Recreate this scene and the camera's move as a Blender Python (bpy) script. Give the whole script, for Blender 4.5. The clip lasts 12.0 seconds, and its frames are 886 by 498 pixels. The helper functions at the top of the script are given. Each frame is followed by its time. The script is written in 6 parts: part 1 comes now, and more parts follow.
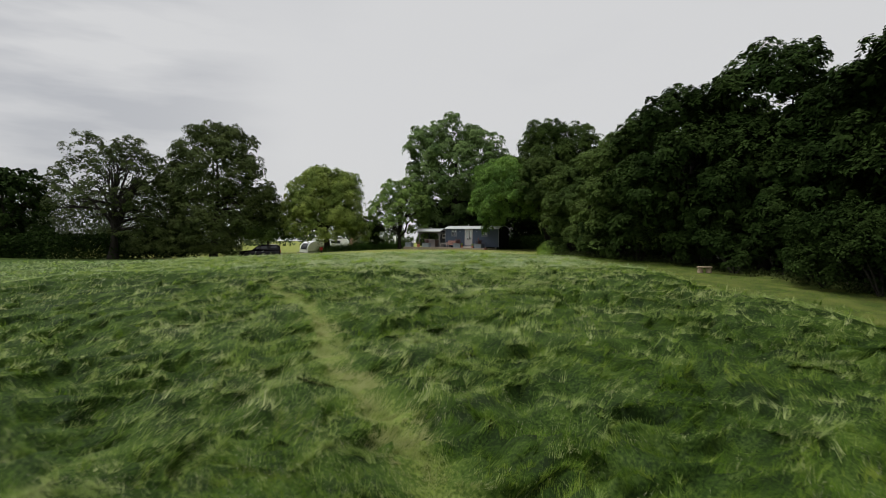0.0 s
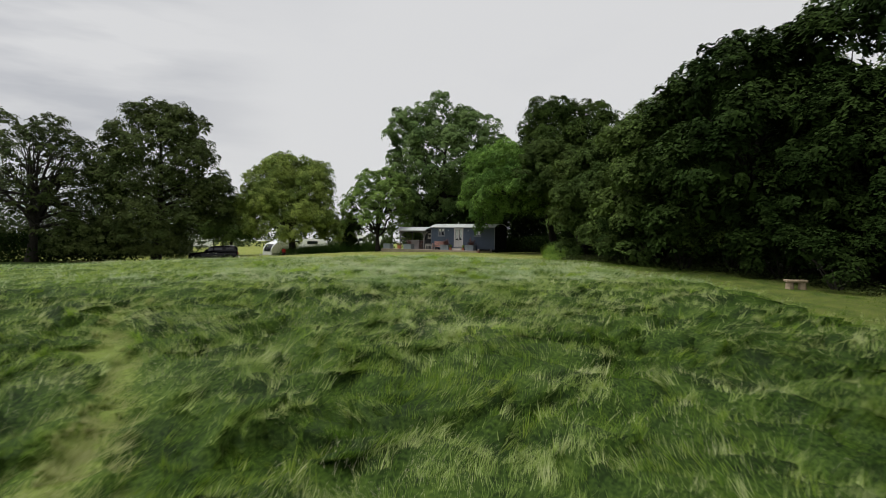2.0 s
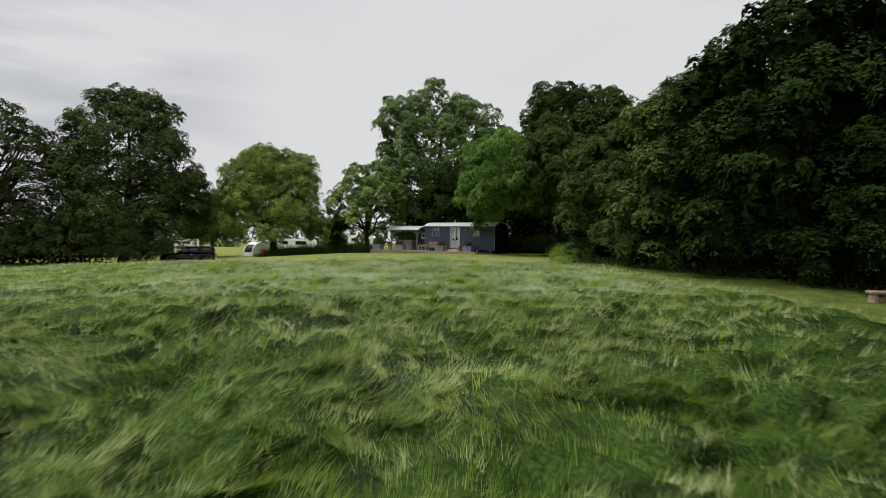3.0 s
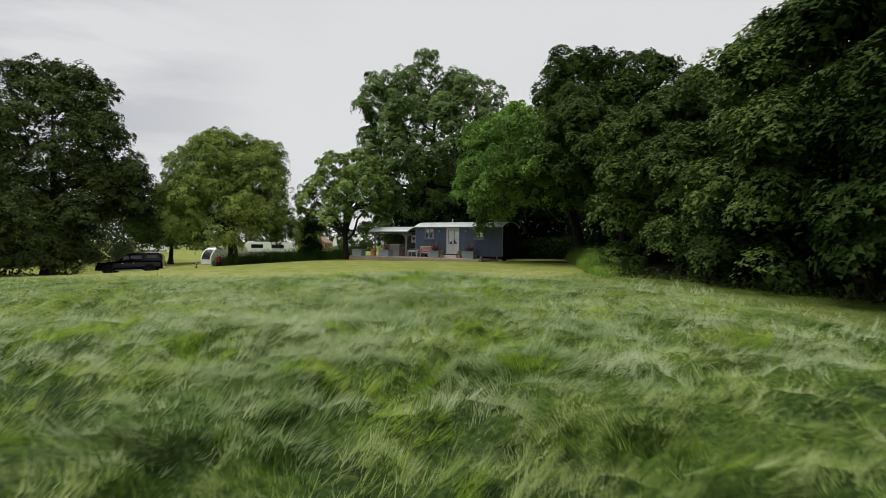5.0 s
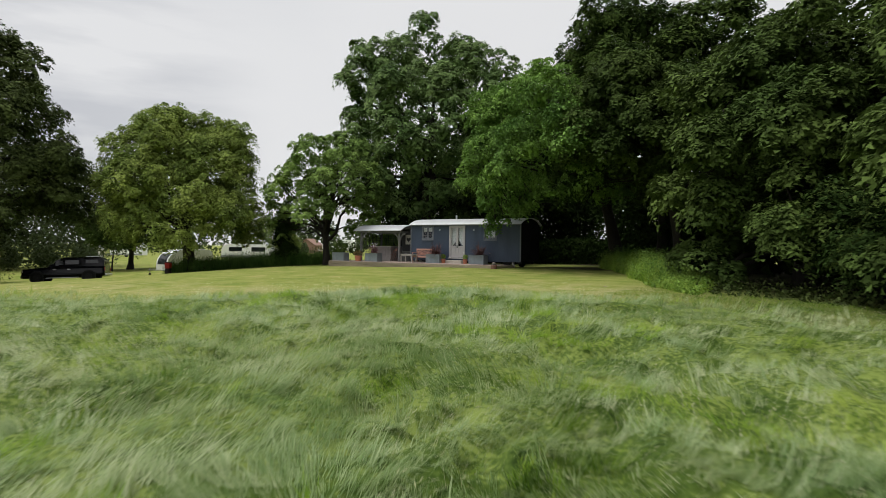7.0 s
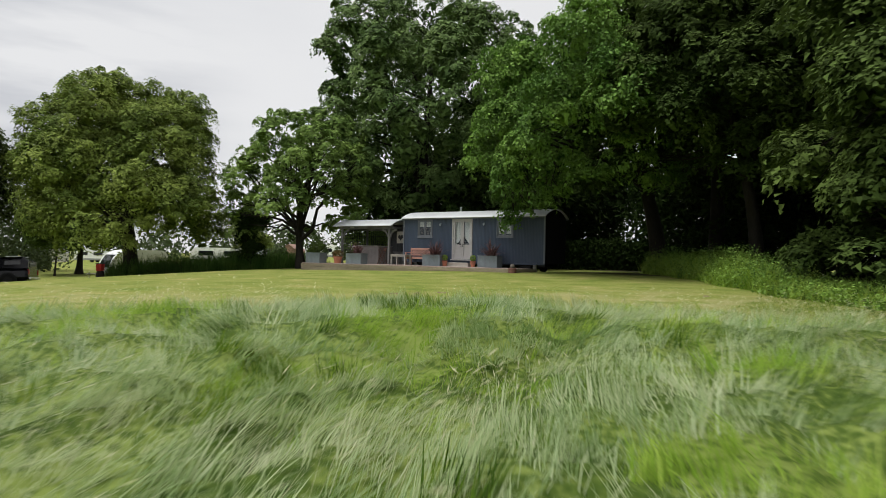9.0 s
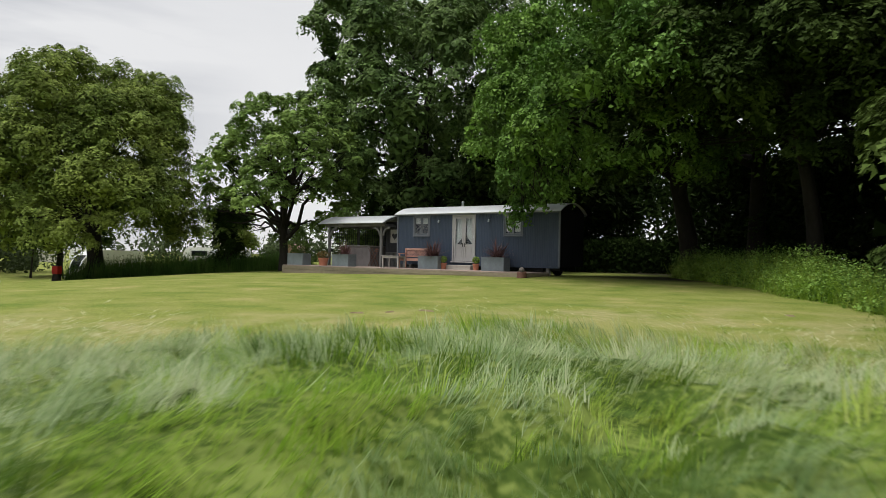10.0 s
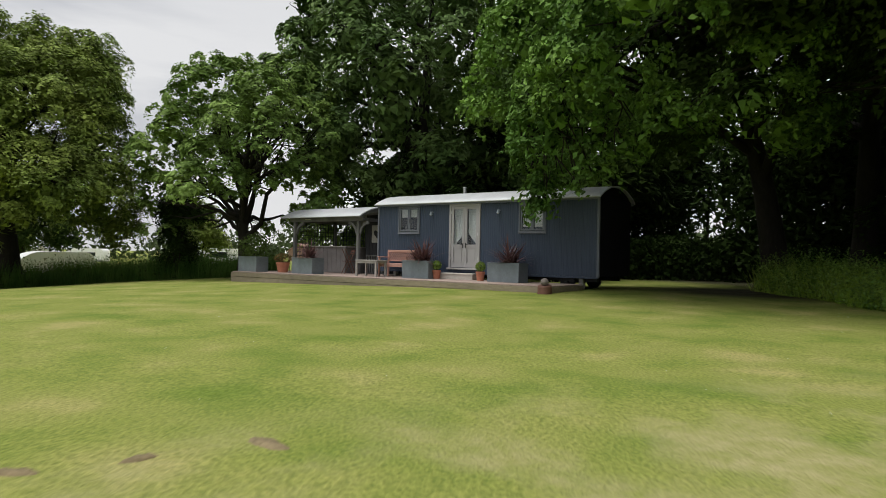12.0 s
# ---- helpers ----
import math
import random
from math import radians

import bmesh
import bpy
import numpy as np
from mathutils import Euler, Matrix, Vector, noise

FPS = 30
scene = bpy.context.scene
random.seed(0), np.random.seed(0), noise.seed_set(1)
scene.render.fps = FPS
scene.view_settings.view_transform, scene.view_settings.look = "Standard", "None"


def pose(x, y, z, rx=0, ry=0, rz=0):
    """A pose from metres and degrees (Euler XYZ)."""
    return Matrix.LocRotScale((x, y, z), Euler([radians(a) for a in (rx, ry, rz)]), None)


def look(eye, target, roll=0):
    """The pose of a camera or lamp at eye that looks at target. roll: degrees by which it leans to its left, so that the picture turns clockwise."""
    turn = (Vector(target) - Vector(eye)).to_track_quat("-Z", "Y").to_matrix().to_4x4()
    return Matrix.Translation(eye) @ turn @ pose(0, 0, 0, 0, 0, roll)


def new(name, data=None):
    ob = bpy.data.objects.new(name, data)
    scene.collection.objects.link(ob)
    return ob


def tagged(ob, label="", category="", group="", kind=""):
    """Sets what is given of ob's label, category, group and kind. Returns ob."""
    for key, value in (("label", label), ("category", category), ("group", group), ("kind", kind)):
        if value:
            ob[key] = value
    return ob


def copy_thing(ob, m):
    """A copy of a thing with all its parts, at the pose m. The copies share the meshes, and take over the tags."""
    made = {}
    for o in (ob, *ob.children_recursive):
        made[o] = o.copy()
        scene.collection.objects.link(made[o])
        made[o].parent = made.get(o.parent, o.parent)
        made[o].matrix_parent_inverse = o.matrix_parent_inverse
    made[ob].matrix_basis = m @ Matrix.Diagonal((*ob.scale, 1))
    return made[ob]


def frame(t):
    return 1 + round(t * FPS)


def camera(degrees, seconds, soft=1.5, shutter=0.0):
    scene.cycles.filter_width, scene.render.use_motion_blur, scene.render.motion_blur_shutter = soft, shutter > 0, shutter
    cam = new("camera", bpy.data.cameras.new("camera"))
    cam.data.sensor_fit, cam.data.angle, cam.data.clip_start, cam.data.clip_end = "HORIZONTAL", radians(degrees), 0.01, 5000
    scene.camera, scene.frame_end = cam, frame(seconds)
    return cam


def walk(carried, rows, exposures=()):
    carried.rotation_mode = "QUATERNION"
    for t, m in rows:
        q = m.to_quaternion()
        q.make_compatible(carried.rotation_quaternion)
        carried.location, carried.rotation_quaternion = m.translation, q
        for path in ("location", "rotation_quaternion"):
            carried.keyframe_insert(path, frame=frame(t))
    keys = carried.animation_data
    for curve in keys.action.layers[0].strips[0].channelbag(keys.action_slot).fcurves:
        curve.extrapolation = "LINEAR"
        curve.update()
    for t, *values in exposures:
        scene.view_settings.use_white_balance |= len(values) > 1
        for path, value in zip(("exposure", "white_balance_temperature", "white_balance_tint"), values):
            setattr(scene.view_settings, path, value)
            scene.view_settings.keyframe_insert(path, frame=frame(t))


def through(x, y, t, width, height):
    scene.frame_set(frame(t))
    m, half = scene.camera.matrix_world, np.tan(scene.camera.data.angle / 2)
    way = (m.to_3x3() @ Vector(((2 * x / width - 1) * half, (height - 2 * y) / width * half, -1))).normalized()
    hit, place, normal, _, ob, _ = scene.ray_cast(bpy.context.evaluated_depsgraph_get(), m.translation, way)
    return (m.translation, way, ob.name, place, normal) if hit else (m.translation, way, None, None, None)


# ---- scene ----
cam = camera(69.3, 12.0, soft=0.55, shutter=0.38)
PATH = [
    (0, (48.11, -67.549, 0.777), (46.944, -65.925, 0.759), 1.0),
    (0.5, (46.474, -64.752, 0.76), (45.311, -63.125, 0.744), 1.0),
    (1, (44.655, -61.661, 0.778), (43.494, -60.032, 0.762), 1.1),
    (1.5, (43.04, -59.054, 0.798), (41.884, -57.422, 0.783), 1.2),
    (2, (41.209, -56.164, 0.814), (40.056, -54.53, 0.8), 1.2),
    (2.5, (39.611, -53.678, 0.858), (38.46, -52.042, 0.844), 1.1),
    (3, (37.836, -51.035, 0.879), (36.691, -49.396, 0.865), 1.2),
    (5, (30.996, -41.553, 1.249), (29.869, -39.901, 1.236), 0.8),
    (5.5, (29.521, -39.512, 1.28), (28.394, -37.859, 1.268), 0.8),
    (6, (27.928, -37.293, 1.269), (26.804, -35.638, 1.261), 0.9),
    (6.5, (26.579, -35.412, 1.243), (25.457, -33.756, 1.237), 0.9),
    (7, (25.137, -33.429, 1.188), (24.016, -31.773, 1.185), 0.8),
    (9, (19.989, -26.955, 0.649), (18.898, -25.279, 0.677), 1.2),
    (10.5, (17.216, -21.378, 0.823), (16.085, -19.729, 0.847), 1.2),
    (12, (14.695, -16.669, 0.935), (13.529, -15.044, 0.959), 1.2),
]
walk(cam, [(t, look(eye, target, roll)) for t, eye, target, roll in PATH], exposures=[(0, -0.22), (2.5, -0.12), (5, -0.08), (6.5, -0.02), (8, 0.06), (10.5, 0.08), (12, 0.02)])

# ---- light ----
GRASS_NEAR, GRASS_CREST, GRASS_FAR = 200000, 50000, 160000
world = bpy.data.worlds.new("overcast")
scene.world = world
world.use_nodes = True
wn, wl = world.node_tree.nodes, world.node_tree.links
wn.clear()
w_out = wn.new("ShaderNodeOutputWorld")
w_mix = wn.new("ShaderNodeMixShader")
w_sky, w_cloud = wn.new("ShaderNodeBackground"), wn.new("ShaderNodeBackground")
sky = wn.new("ShaderNodeTexSky")
sky.sky_type, sky.sun_disc = "NISHITA", False
sky.sun_elevation, sky.sun_rotation = radians(69), radians(-131)
w_sky.inputs[1].default_value = 0.08
wl.new(sky.outputs[0], w_sky.inputs[0])
w_tc, w_map = wn.new("ShaderNodeTexCoord"), wn.new("ShaderNodeMapping")
w_map.inputs["Scale"].default_value = (1.0, 1.0, 3.2)
w_noise, w_ramp = wn.new("ShaderNodeTexNoise"), wn.new("ShaderNodeValToRGB")
w_noise.inputs["Scale"].default_value, w_noise.inputs["Detail"].default_value = 1.7, 5.0
wl.new(w_tc.outputs["Generated"], w_map.inputs[0])
wl.new(w_map.outputs[0], w_noise.inputs["Vector"])
wl.new(w_noise.outputs[0], w_ramp.inputs[0])
w_ramp.color_ramp.elements[0].position, w_ramp.color_ramp.elements[0].color = 0.28, (0.73, 0.735, 0.75, 1)
w_ramp.color_ramp.elements[1].position, w_ramp.color_ramp.elements[1].color = 0.52, (0.80, 0.80, 0.805, 1)
w_dot, w_side, w_map2, w_noise2, w_bank = wn.new("ShaderNodeVectorMath"), wn.new("ShaderNodeMapRange"), wn.new("ShaderNodeMapping"), wn.new("ShaderNodeTexNoise"), wn.new("ShaderNodeMapRange")
w_dot.operation = "DOT_PRODUCT"
w_dot.inputs[1].default_value = (-0.93, 0.33, 0.17)
wl.new(w_tc.outputs["Generated"], w_dot.inputs[0])
w_side.interpolation_type = "SMOOTHSTEP"
w_side.inputs["From Min"].default_value, w_side.inputs["From Max"].default_value = 0.925, 1.0
wl.new(w_dot.outputs["Value"], w_side.inputs[0])
w_map2.inputs["Scale"].default_value = (1.6, 1.6, 9.0)
wl.new(w_tc.outputs["Generated"], w_map2.inputs[0])
wl.new(w_map2.outputs[0], w_noise2.inputs["Vector"])
w_noise2.inputs["Scale"].default_value, w_noise2.inputs["Detail"].default_value = 2.0, 5.0
w_bank.inputs["From Min"].default_value, w_bank.inputs["From Max"].default_value = 0.38, 0.62
wl.new(w_noise2.outputs[0], w_bank.inputs[0])
w_mul, w_grey = wn.new("ShaderNodeMath"), wn.new("ShaderNodeMix")
w_mul.operation = "MULTIPLY"
wl.new(w_side.outputs[0], w_mul.inputs[0])
wl.new(w_bank.outputs[0], w_mul.inputs[1])
w_grey.data_type = "RGBA"
wl.new(w_mul.outputs[0], w_grey.inputs[0])
wl.new(w_ramp.outputs[0], w_grey.inputs[6])
w_grey.inputs[7].default_value = (0.58, 0.59, 0.62, 1)
wl.new(w_grey.outputs[2], w_cloud.inputs[0])
w_cloud.inputs[1].default_value = 1.0
w_mix.inputs[0].default_value = 0.93
wl.new(w_sky.outputs[0], w_mix.inputs[1])
wl.new(w_cloud.outputs[0], w_mix.inputs[2])
wl.new(w_mix.outputs[0], w_out.inputs[0])

sun = new("sun", bpy.data.lights.new("sun", "SUN"))
sun.data.energy, sun.data.angle, sun.data.color = 3.1, radians(36), (1.0, 0.98, 0.95)
sun.matrix_world = look((-17, -15, 60), (0, 0, 0))


# ---- materials ----
def material(name, base, rough=0.8, metal=0.0, vary=0.25, scale=3.0, fine=40.0, bump=0.2, second=None, island=0.0, objects=0.0, through=0.0, stretch=(1, 1, 1), spec=0.3):
    """Two scales of noise over a base colour; island and objects: how far single pieces differ; through: light let through, for leaves."""
    m = bpy.data.materials.new(name)
    m.use_nodes = True
    n, l = m.node_tree.nodes, m.node_tree.links
    p = n["Principled BSDF"]
    tc, mp = n.new("ShaderNodeTexCoord"), n.new("ShaderNodeMapping")
    mp.inputs["Scale"].default_value = stretch
    l.new(tc.outputs["Object"], mp.inputs[0])
    big, small = n.new("ShaderNodeTexNoise"), n.new("ShaderNodeTexNoise")
    big.inputs["Scale"].default_value, big.inputs["Detail"].default_value = scale, 4
    small.inputs["Scale"].default_value, small.inputs["Detail"].default_value = fine, 3
    l.new(mp.outputs[0], big.inputs["Vector"])
    l.new(mp.outputs[0], small.inputs["Vector"])
    ramp = n.new("ShaderNodeValToRGB")
    b2 = second or tuple(c * (1 - vary) for c in base)
    ramp.color_ramp.elements[0].position, ramp.color_ramp.elements[0].color = 0.36, (*b2, 1)
    ramp.color_ramp.elements[1].position, ramp.color_ramp.elements[1].color = 0.64, (*base, 1)
    l.new(big.outputs[0], ramp.inputs[0])
    grain = n.new("ShaderNodeMapRange")
    grain.inputs["To Min"].default_value, grain.inputs["To Max"].default_value = 1 - vary, 1 + vary
    l.new(small.outputs[0], grain.inputs[0])
    hsv = n.new("ShaderNodeHueSaturation")
    l.new(ramp.outputs[0], hsv.inputs["Color"])
    value = grain.outputs[0]
    for on, node, socket in ((island, "ShaderNodeNewGeometry", "Random Per Island"), (objects, "ShaderNodeObjectInfo", "Random")):
        if on:
            g, r, mul = n.new(node), n.new("ShaderNodeMapRange"), n.new("ShaderNodeMath")
            r.inputs["To Min"].default_value, r.inputs["To Max"].default_value = 1 - on, 1 + on
            l.new(g.outputs[socket], r.inputs[0])
            mul.operation = "MULTIPLY"
            l.new(value, mul.inputs[0])
            l.new(r.outputs[0], mul.inputs[1])
            value = mul.outputs[0]
    l.new(value, hsv.inputs["Value"])
    l.new(hsv.outputs[0], p.inputs["Base Color"])
    p.inputs["Roughness"].default_value, p.inputs["Metallic"].default_value = rough, metal
    p.inputs["Specular IOR Level"].default_value = spec
    if bump:
        bp = n.new("ShaderNodeBump")
        bp.inputs["Strength"].default_value, bp.inputs["Distance"].default_value = bump, 0.02
        l.new(small.outputs[0], bp.inputs["Height"])
        l.new(bp.outputs[0], p.inputs["Normal"])
    if through:
        t, mix, out = n.new("ShaderNodeBsdfTranslucent"), n.new("ShaderNodeMixShader"), n["Material Output"]
        l.new(hsv.outputs[0], t.inputs[0])
        mix.inputs[0].default_value = through
        l.new(p.outputs[0], mix.inputs[1])
        l.new(t.outputs[0], mix.inputs[2])
        l.new(mix.outputs[0], out.inputs[0])
    return m


def glass_material():
    m = bpy.data.materials.new("glass")
    m.use_nodes = True
    p = m.node_tree.nodes["Principled BSDF"]
    p.inputs["Base Color"].default_value = (0.75, 0.8, 0.8, 1)
    p.inputs["Roughness"].default_value, p.inputs["Transmission Weight"].default_value, p.inputs["IOR"].default_value = 0.03, 1.0, 1.45
    return m


def leaf_material(name, base, second, spec=0.1, thin=0.15):
    return material(name, base, 0.65, vary=0.2, scale=0.35, fine=3.0, bump=0, second=second, island=0.45, objects=0.12, through=thin, spec=spec)


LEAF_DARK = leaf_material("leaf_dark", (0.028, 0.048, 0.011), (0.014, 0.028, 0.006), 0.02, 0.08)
LEAF_OLIVE = leaf_material("leaf_olive", (0.085, 0.11, 0.034), (0.042, 0.062, 0.018), 0.04)
LEAF_WOOD = leaf_material("leaf_wood", (0.07, 0.108, 0.024), (0.031, 0.054, 0.012), 0.02, 0.12)
LEAF_EDGE = leaf_material("leaf_edge", (0.085, 0.125, 0.03), (0.045, 0.075, 0.018), 0.04)
LEAF_MID = leaf_material("leaf_mid", (0.22, 0.325, 0.078), (0.12, 0.20, 0.046))
LEAF_BLUE = leaf_material("leaf_blue", (0.172, 0.256, 0.083), (0.078, 0.138, 0.038))
LEAF_LIME = leaf_material("leaf_lime", (0.285, 0.357, 0.077), (0.137, 0.2, 0.04))
LEAF_BRIGHT = leaf_material("leaf_bright", (0.17, 0.287, 0.058), (0.066, 0.135, 0.027))
LEAF_RUST = leaf_material("leaf_rust", (0.19, 0.11, 0.045), (0.09, 0.085, 0.03))
LEAF_NETTLE = leaf_material("leaf_nettle", (0.21, 0.33, 0.07), (0.12, 0.21, 0.045), 0.03)
LEAF_FAR = leaf_material("leaf_far", (0.075, 0.10, 0.042), (0.05, 0.072, 0.03))
BARK = material("bark", (0.03, 0.026, 0.021), 0.95, vary=0.4, scale=2, fine=14, bump=0.9, stretch=(1, 1, 0.25))
PAINT = material("dark_blue_grey_paint", (0.041, 0.059, 0.096), 0.5, vary=0.12, scale=0.8, fine=25, bump=0.05, spec=0.4)
# near-black version of the wall paint: tree shade on the hut end put into colour
PAINT_SHADED = material("shaded_wall_paint", (0.010, 0.010, 0.012), 0.85, vary=0.3, scale=1.0, fine=25, bump=0.1, spec=0.1)
PAINT_TRIM = material("grey_trim_paint", (0.135, 0.15, 0.175), 0.5, vary=0.12, scale=1.5, fine=30, bump=0.05)
PAINT_DOOR = material("pale_grey_door_paint", (0.36, 0.35, 0.35), 0.45, vary=0.07, scale=1.5, fine=30, bump=0.04)
ROOF = material("galvanised_roof", (0.47, 0.49, 0.50), 0.55, 0.25, vary=0.12, scale=1.2, fine=20, bump=0.08)
POST = material("weathered_grey_timber", (0.17, 0.17, 0.165), 0.85, vary=0.3, scale=2, fine=30, bump=0.4, stretch=(1, 1, 0.2))
DARKWOOD = material("dark_stained_boards", (0.04, 0.042, 0.047), 0.8, vary=0.3, scale=2, fine=30, bump=0.3, stretch=(1, 1, 0.2))
DECK = material("weathered_decking", (0.33, 0.255, 0.22), 0.85, vary=0.25, scale=1.5, fine=22, bump=0.4, stretch=(0.2, 1, 1), objects=0.18)
FASCIA = material("pale_deck_fascia", (0.27, 0.23, 0.165), 0.85, vary=0.3, scale=1.2, fine=18, bump=0.4, stretch=(0.3, 1, 1))
ZINC = material("zinc_planter_metal", (0.22, 0.26, 0.285), 0.55, 0.35, vary=0.2, scale=3, fine=25, bump=0.1)
TERRACOTTA = material("terracotta", (0.50, 0.20, 0.125), 0.85, vary=0.2, scale=4, fine=30, bump=0.2)
CHAIRWOOD = material("brown_chair_wood", (0.17, 0.085, 0.06), 0.7, vary=0.25, scale=3, fine=30, bump=0.2)
BENCHSTONE = material("brown_bench_stone", (0.36, 0.28, 0.19), 0.9, vary=0.35, scale=5, fine=30, bump=0.6)
BALL = material("brown_stone", (0.20, 0.175, 0.16), 0.9, vary=0.3, scale=6, fine=30, bump=0.5)
TEAK = material("pinkish_teak", (0.50, 0.28, 0.22), 0.6, vary=0.25, scale=3, fine=30, bump=0.2, stretch=(0.3, 1, 1))
GREYWOOD = material("pale_grey_table_wood", (0.42, 0.40, 0.37), 0.75, vary=0.2, scale=3, fine=30, bump=0.3)
BAR = material("grey_bar_cladding", (0.26, 0.24, 0.235), 0.75, vary=0.2, scale=2, fine=25, bump=0.2)
STEPSTONE = material("pale_step_timber", (0.50, 0.47, 0.42), 0.85, vary=0.15, scale=4, fine=30, bump=0.2)
EARTH = material("brown_earth", (0.23, 0.18, 0.10), 0.95, vary=0.35, scale=8, fine=40, bump=0.8)
SOIL = material("soil", (0.05, 0.038, 0.028), 0.95, vary=0.4, scale=6, fine=40, bump=0.9)
CORDYLINE = material("purple_strap_leaves", (0.125, 0.062, 0.06), 0.5, vary=0.3, scale=3, fine=20, bump=0, island=0.5, through=0.15)
BOX_LEAF = leaf_material("clipped_leaf", (0.26, 0.36, 0.08), (0.16, 0.25, 0.05))
GLASS = glass_material()
BLIND = material("white_blind", (0.55, 0.55, 0.54), 0.9, vary=0.05, bump=0.05)
# near-black, so the dimness of the unlit room lies in its surface colour
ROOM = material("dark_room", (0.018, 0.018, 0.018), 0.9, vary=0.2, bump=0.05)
STEEL = material("brushed_steel", (0.6, 0.6, 0.6), 0.3, 0.9, vary=0.1, bump=0.05)
BLACK = material("black_metal", (0.02, 0.02, 0.02), 0.5, 0.3, vary=0.2, bump=0.05)
CARPAINT = material("black_car_paint", (0.005, 0.005, 0.008), 0.18, 0.0, vary=0.1, scale=1, fine=8, bump=0, spec=0.3)
TYRE = material("tyre_rubber", (0.018, 0.018, 0.018), 0.9, vary=0.3, bump=0.3)
CARGLASS = material("tinted_car_glass", (0.015, 0.018, 0.02), 0.06, 0.0, vary=0.05, bump=0, spec=0.6)
LAMPGLASS = material("clear_lamp_plastic", (0.55, 0.55, 0.52), 0.15, vary=0.1, bump=0, spec=0.6)
REDLAMP = material("red_lamp_plastic", (0.35, 0.02, 0.015), 0.2, vary=0.1, bump=0, spec=0.6)
WHITE = material("white_caravan_panel", (0.86, 0.87, 0.87), 0.35, vary=0.06, scale=1, fine=10, bump=0.02)
GREYPANEL = material("grey_caravan_panel", (0.30, 0.31, 0.32), 0.4, vary=0.1, bump=0.02)
RED = material("red_plastic", (0.50, 0.025, 0.018), 0.45, vary=0.15, bump=0.05)
TILE = material("brown_brick_and_tile", (0.30, 0.19, 0.15), 0.9, vary=0.3, scale=1, fine=8, bump=0.3)
RENDER = material("cream_house_wall", (0.62, 0.60, 0.55), 0.9, vary=0.1, bump=0.1)


def grass_material(name, colours, patch, fine, pale_attr="", gloss=(0.6, 0.12), tuft=1.5, blade=0.55, span_from=(1.12, 1.93)):
    """Blades: colours change in broad patches and from blade to blade."""
    m = bpy.data.materials.new(name)
    m.use_nodes = True
    n, l = m.node_tree.nodes, m.node_tree.links
    p = n["Principled BSDF"]
    p.inputs["Roughness"].default_value, p.inputs["Specular IOR Level"].default_value = gloss
    tc, big, mid = n.new("ShaderNodeTexCoord"), n.new("ShaderNodeTexNoise"), n.new("ShaderNodeTexNoise")
    big.inputs["Scale"].default_value, big.inputs["Detail"].default_value = patch, 3
    mid.inputs["Scale"].default_value, mid.inputs["Detail"].default_value = fine, 2
    l.new(tc.outputs["Object"], big.inputs["Vector"])
    l.new(tc.outputs["Object"], mid.inputs["Vector"])
    geo, add, add2 = n.new("ShaderNodeNewGeometry"), n.new("ShaderNodeMath"), n.new("ShaderNodeMath")
    add.operation = add2.operation = "MULTIPLY_ADD"
    add.inputs[1].default_value = blade
    l.new(geo.outputs["Random Per Island"], add.inputs[0])
    l.new(big.outputs[0], add.inputs[2])
    add2.inputs[1].default_value = tuft
    l.new(mid.outputs[0], add2.inputs[0])
    l.new(add.outputs[0], add2.inputs[2])
    span = n.new("ShaderNodeMapRange")
    span.inputs["From Min"].default_value, span.inputs["From Max"].default_value = span_from
    l.new(add2.outputs[0], span.inputs[0])
    if pale_attr:
        paleness, add3 = n.new("ShaderNodeAttribute"), n.new("ShaderNodeMath")
        paleness.attribute_name, add3.operation = pale_attr, "ADD"
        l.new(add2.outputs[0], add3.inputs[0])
        l.new(paleness.outputs["Fac"], add3.inputs[1])
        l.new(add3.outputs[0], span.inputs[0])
    ramp = n.new("ShaderNodeValToRGB")
    while len(ramp.color_ramp.elements) < len(colours):
        ramp.color_ramp.elements.new(0.5)
    for i, (e, c) in enumerate(zip(ramp.color_ramp.elements, colours)):
        e.position, e.color = i / (len(colours) - 1), (*c, 1)
    l.new(span.outputs[0], ramp.inputs[0])
    t, mix, out = n.new("ShaderNodeBsdfTranslucent"), n.new("ShaderNodeMixShader"), n["Material Output"]
    l.new(ramp.outputs[0], p.inputs["Base Color"])
    l.new(ramp.outputs[0], t.inputs[0])
    mix.inputs[0].default_value = 0.45
    l.new(p.outputs[0], mix.inputs[1])
    l.new(t.outputs[0], mix.inputs[2])
    l.new(mix.outputs[0], out.inputs[0])
    return m


MEADOW = grass_material("meadow_blades", [(0.11, 0.20, 0.026), (0.22, 0.32, 0.06), (0.33, 0.43, 0.12), (0.43, 0.50, 0.20), (0.54, 0.57, 0.29)], 0.22, 1.4, gloss=(0.45, 0.28))
SILVER = grass_material("silvery_blades", [(0.155, 0.258, 0.073), (0.255, 0.36, 0.135), (0.355, 0.45, 0.203), (0.445, 0.52, 0.275), (0.54, 0.58, 0.35)], 0.22, 1.4, gloss=(0.42, 0.45))
LUSH = grass_material("lush_blades", [(0.045, 0.10, 0.008), (0.09, 0.175, 0.015), (0.16, 0.255, 0.027), (0.26, 0.335, 0.055)], 0.3, 1.6)
FRESH = grass_material("fresh_blades", [(0.16, 0.29, 0.025), (0.24, 0.39, 0.042), (0.33, 0.46, 0.068), (0.44, 0.52, 0.13)], 0.3, 1.6)
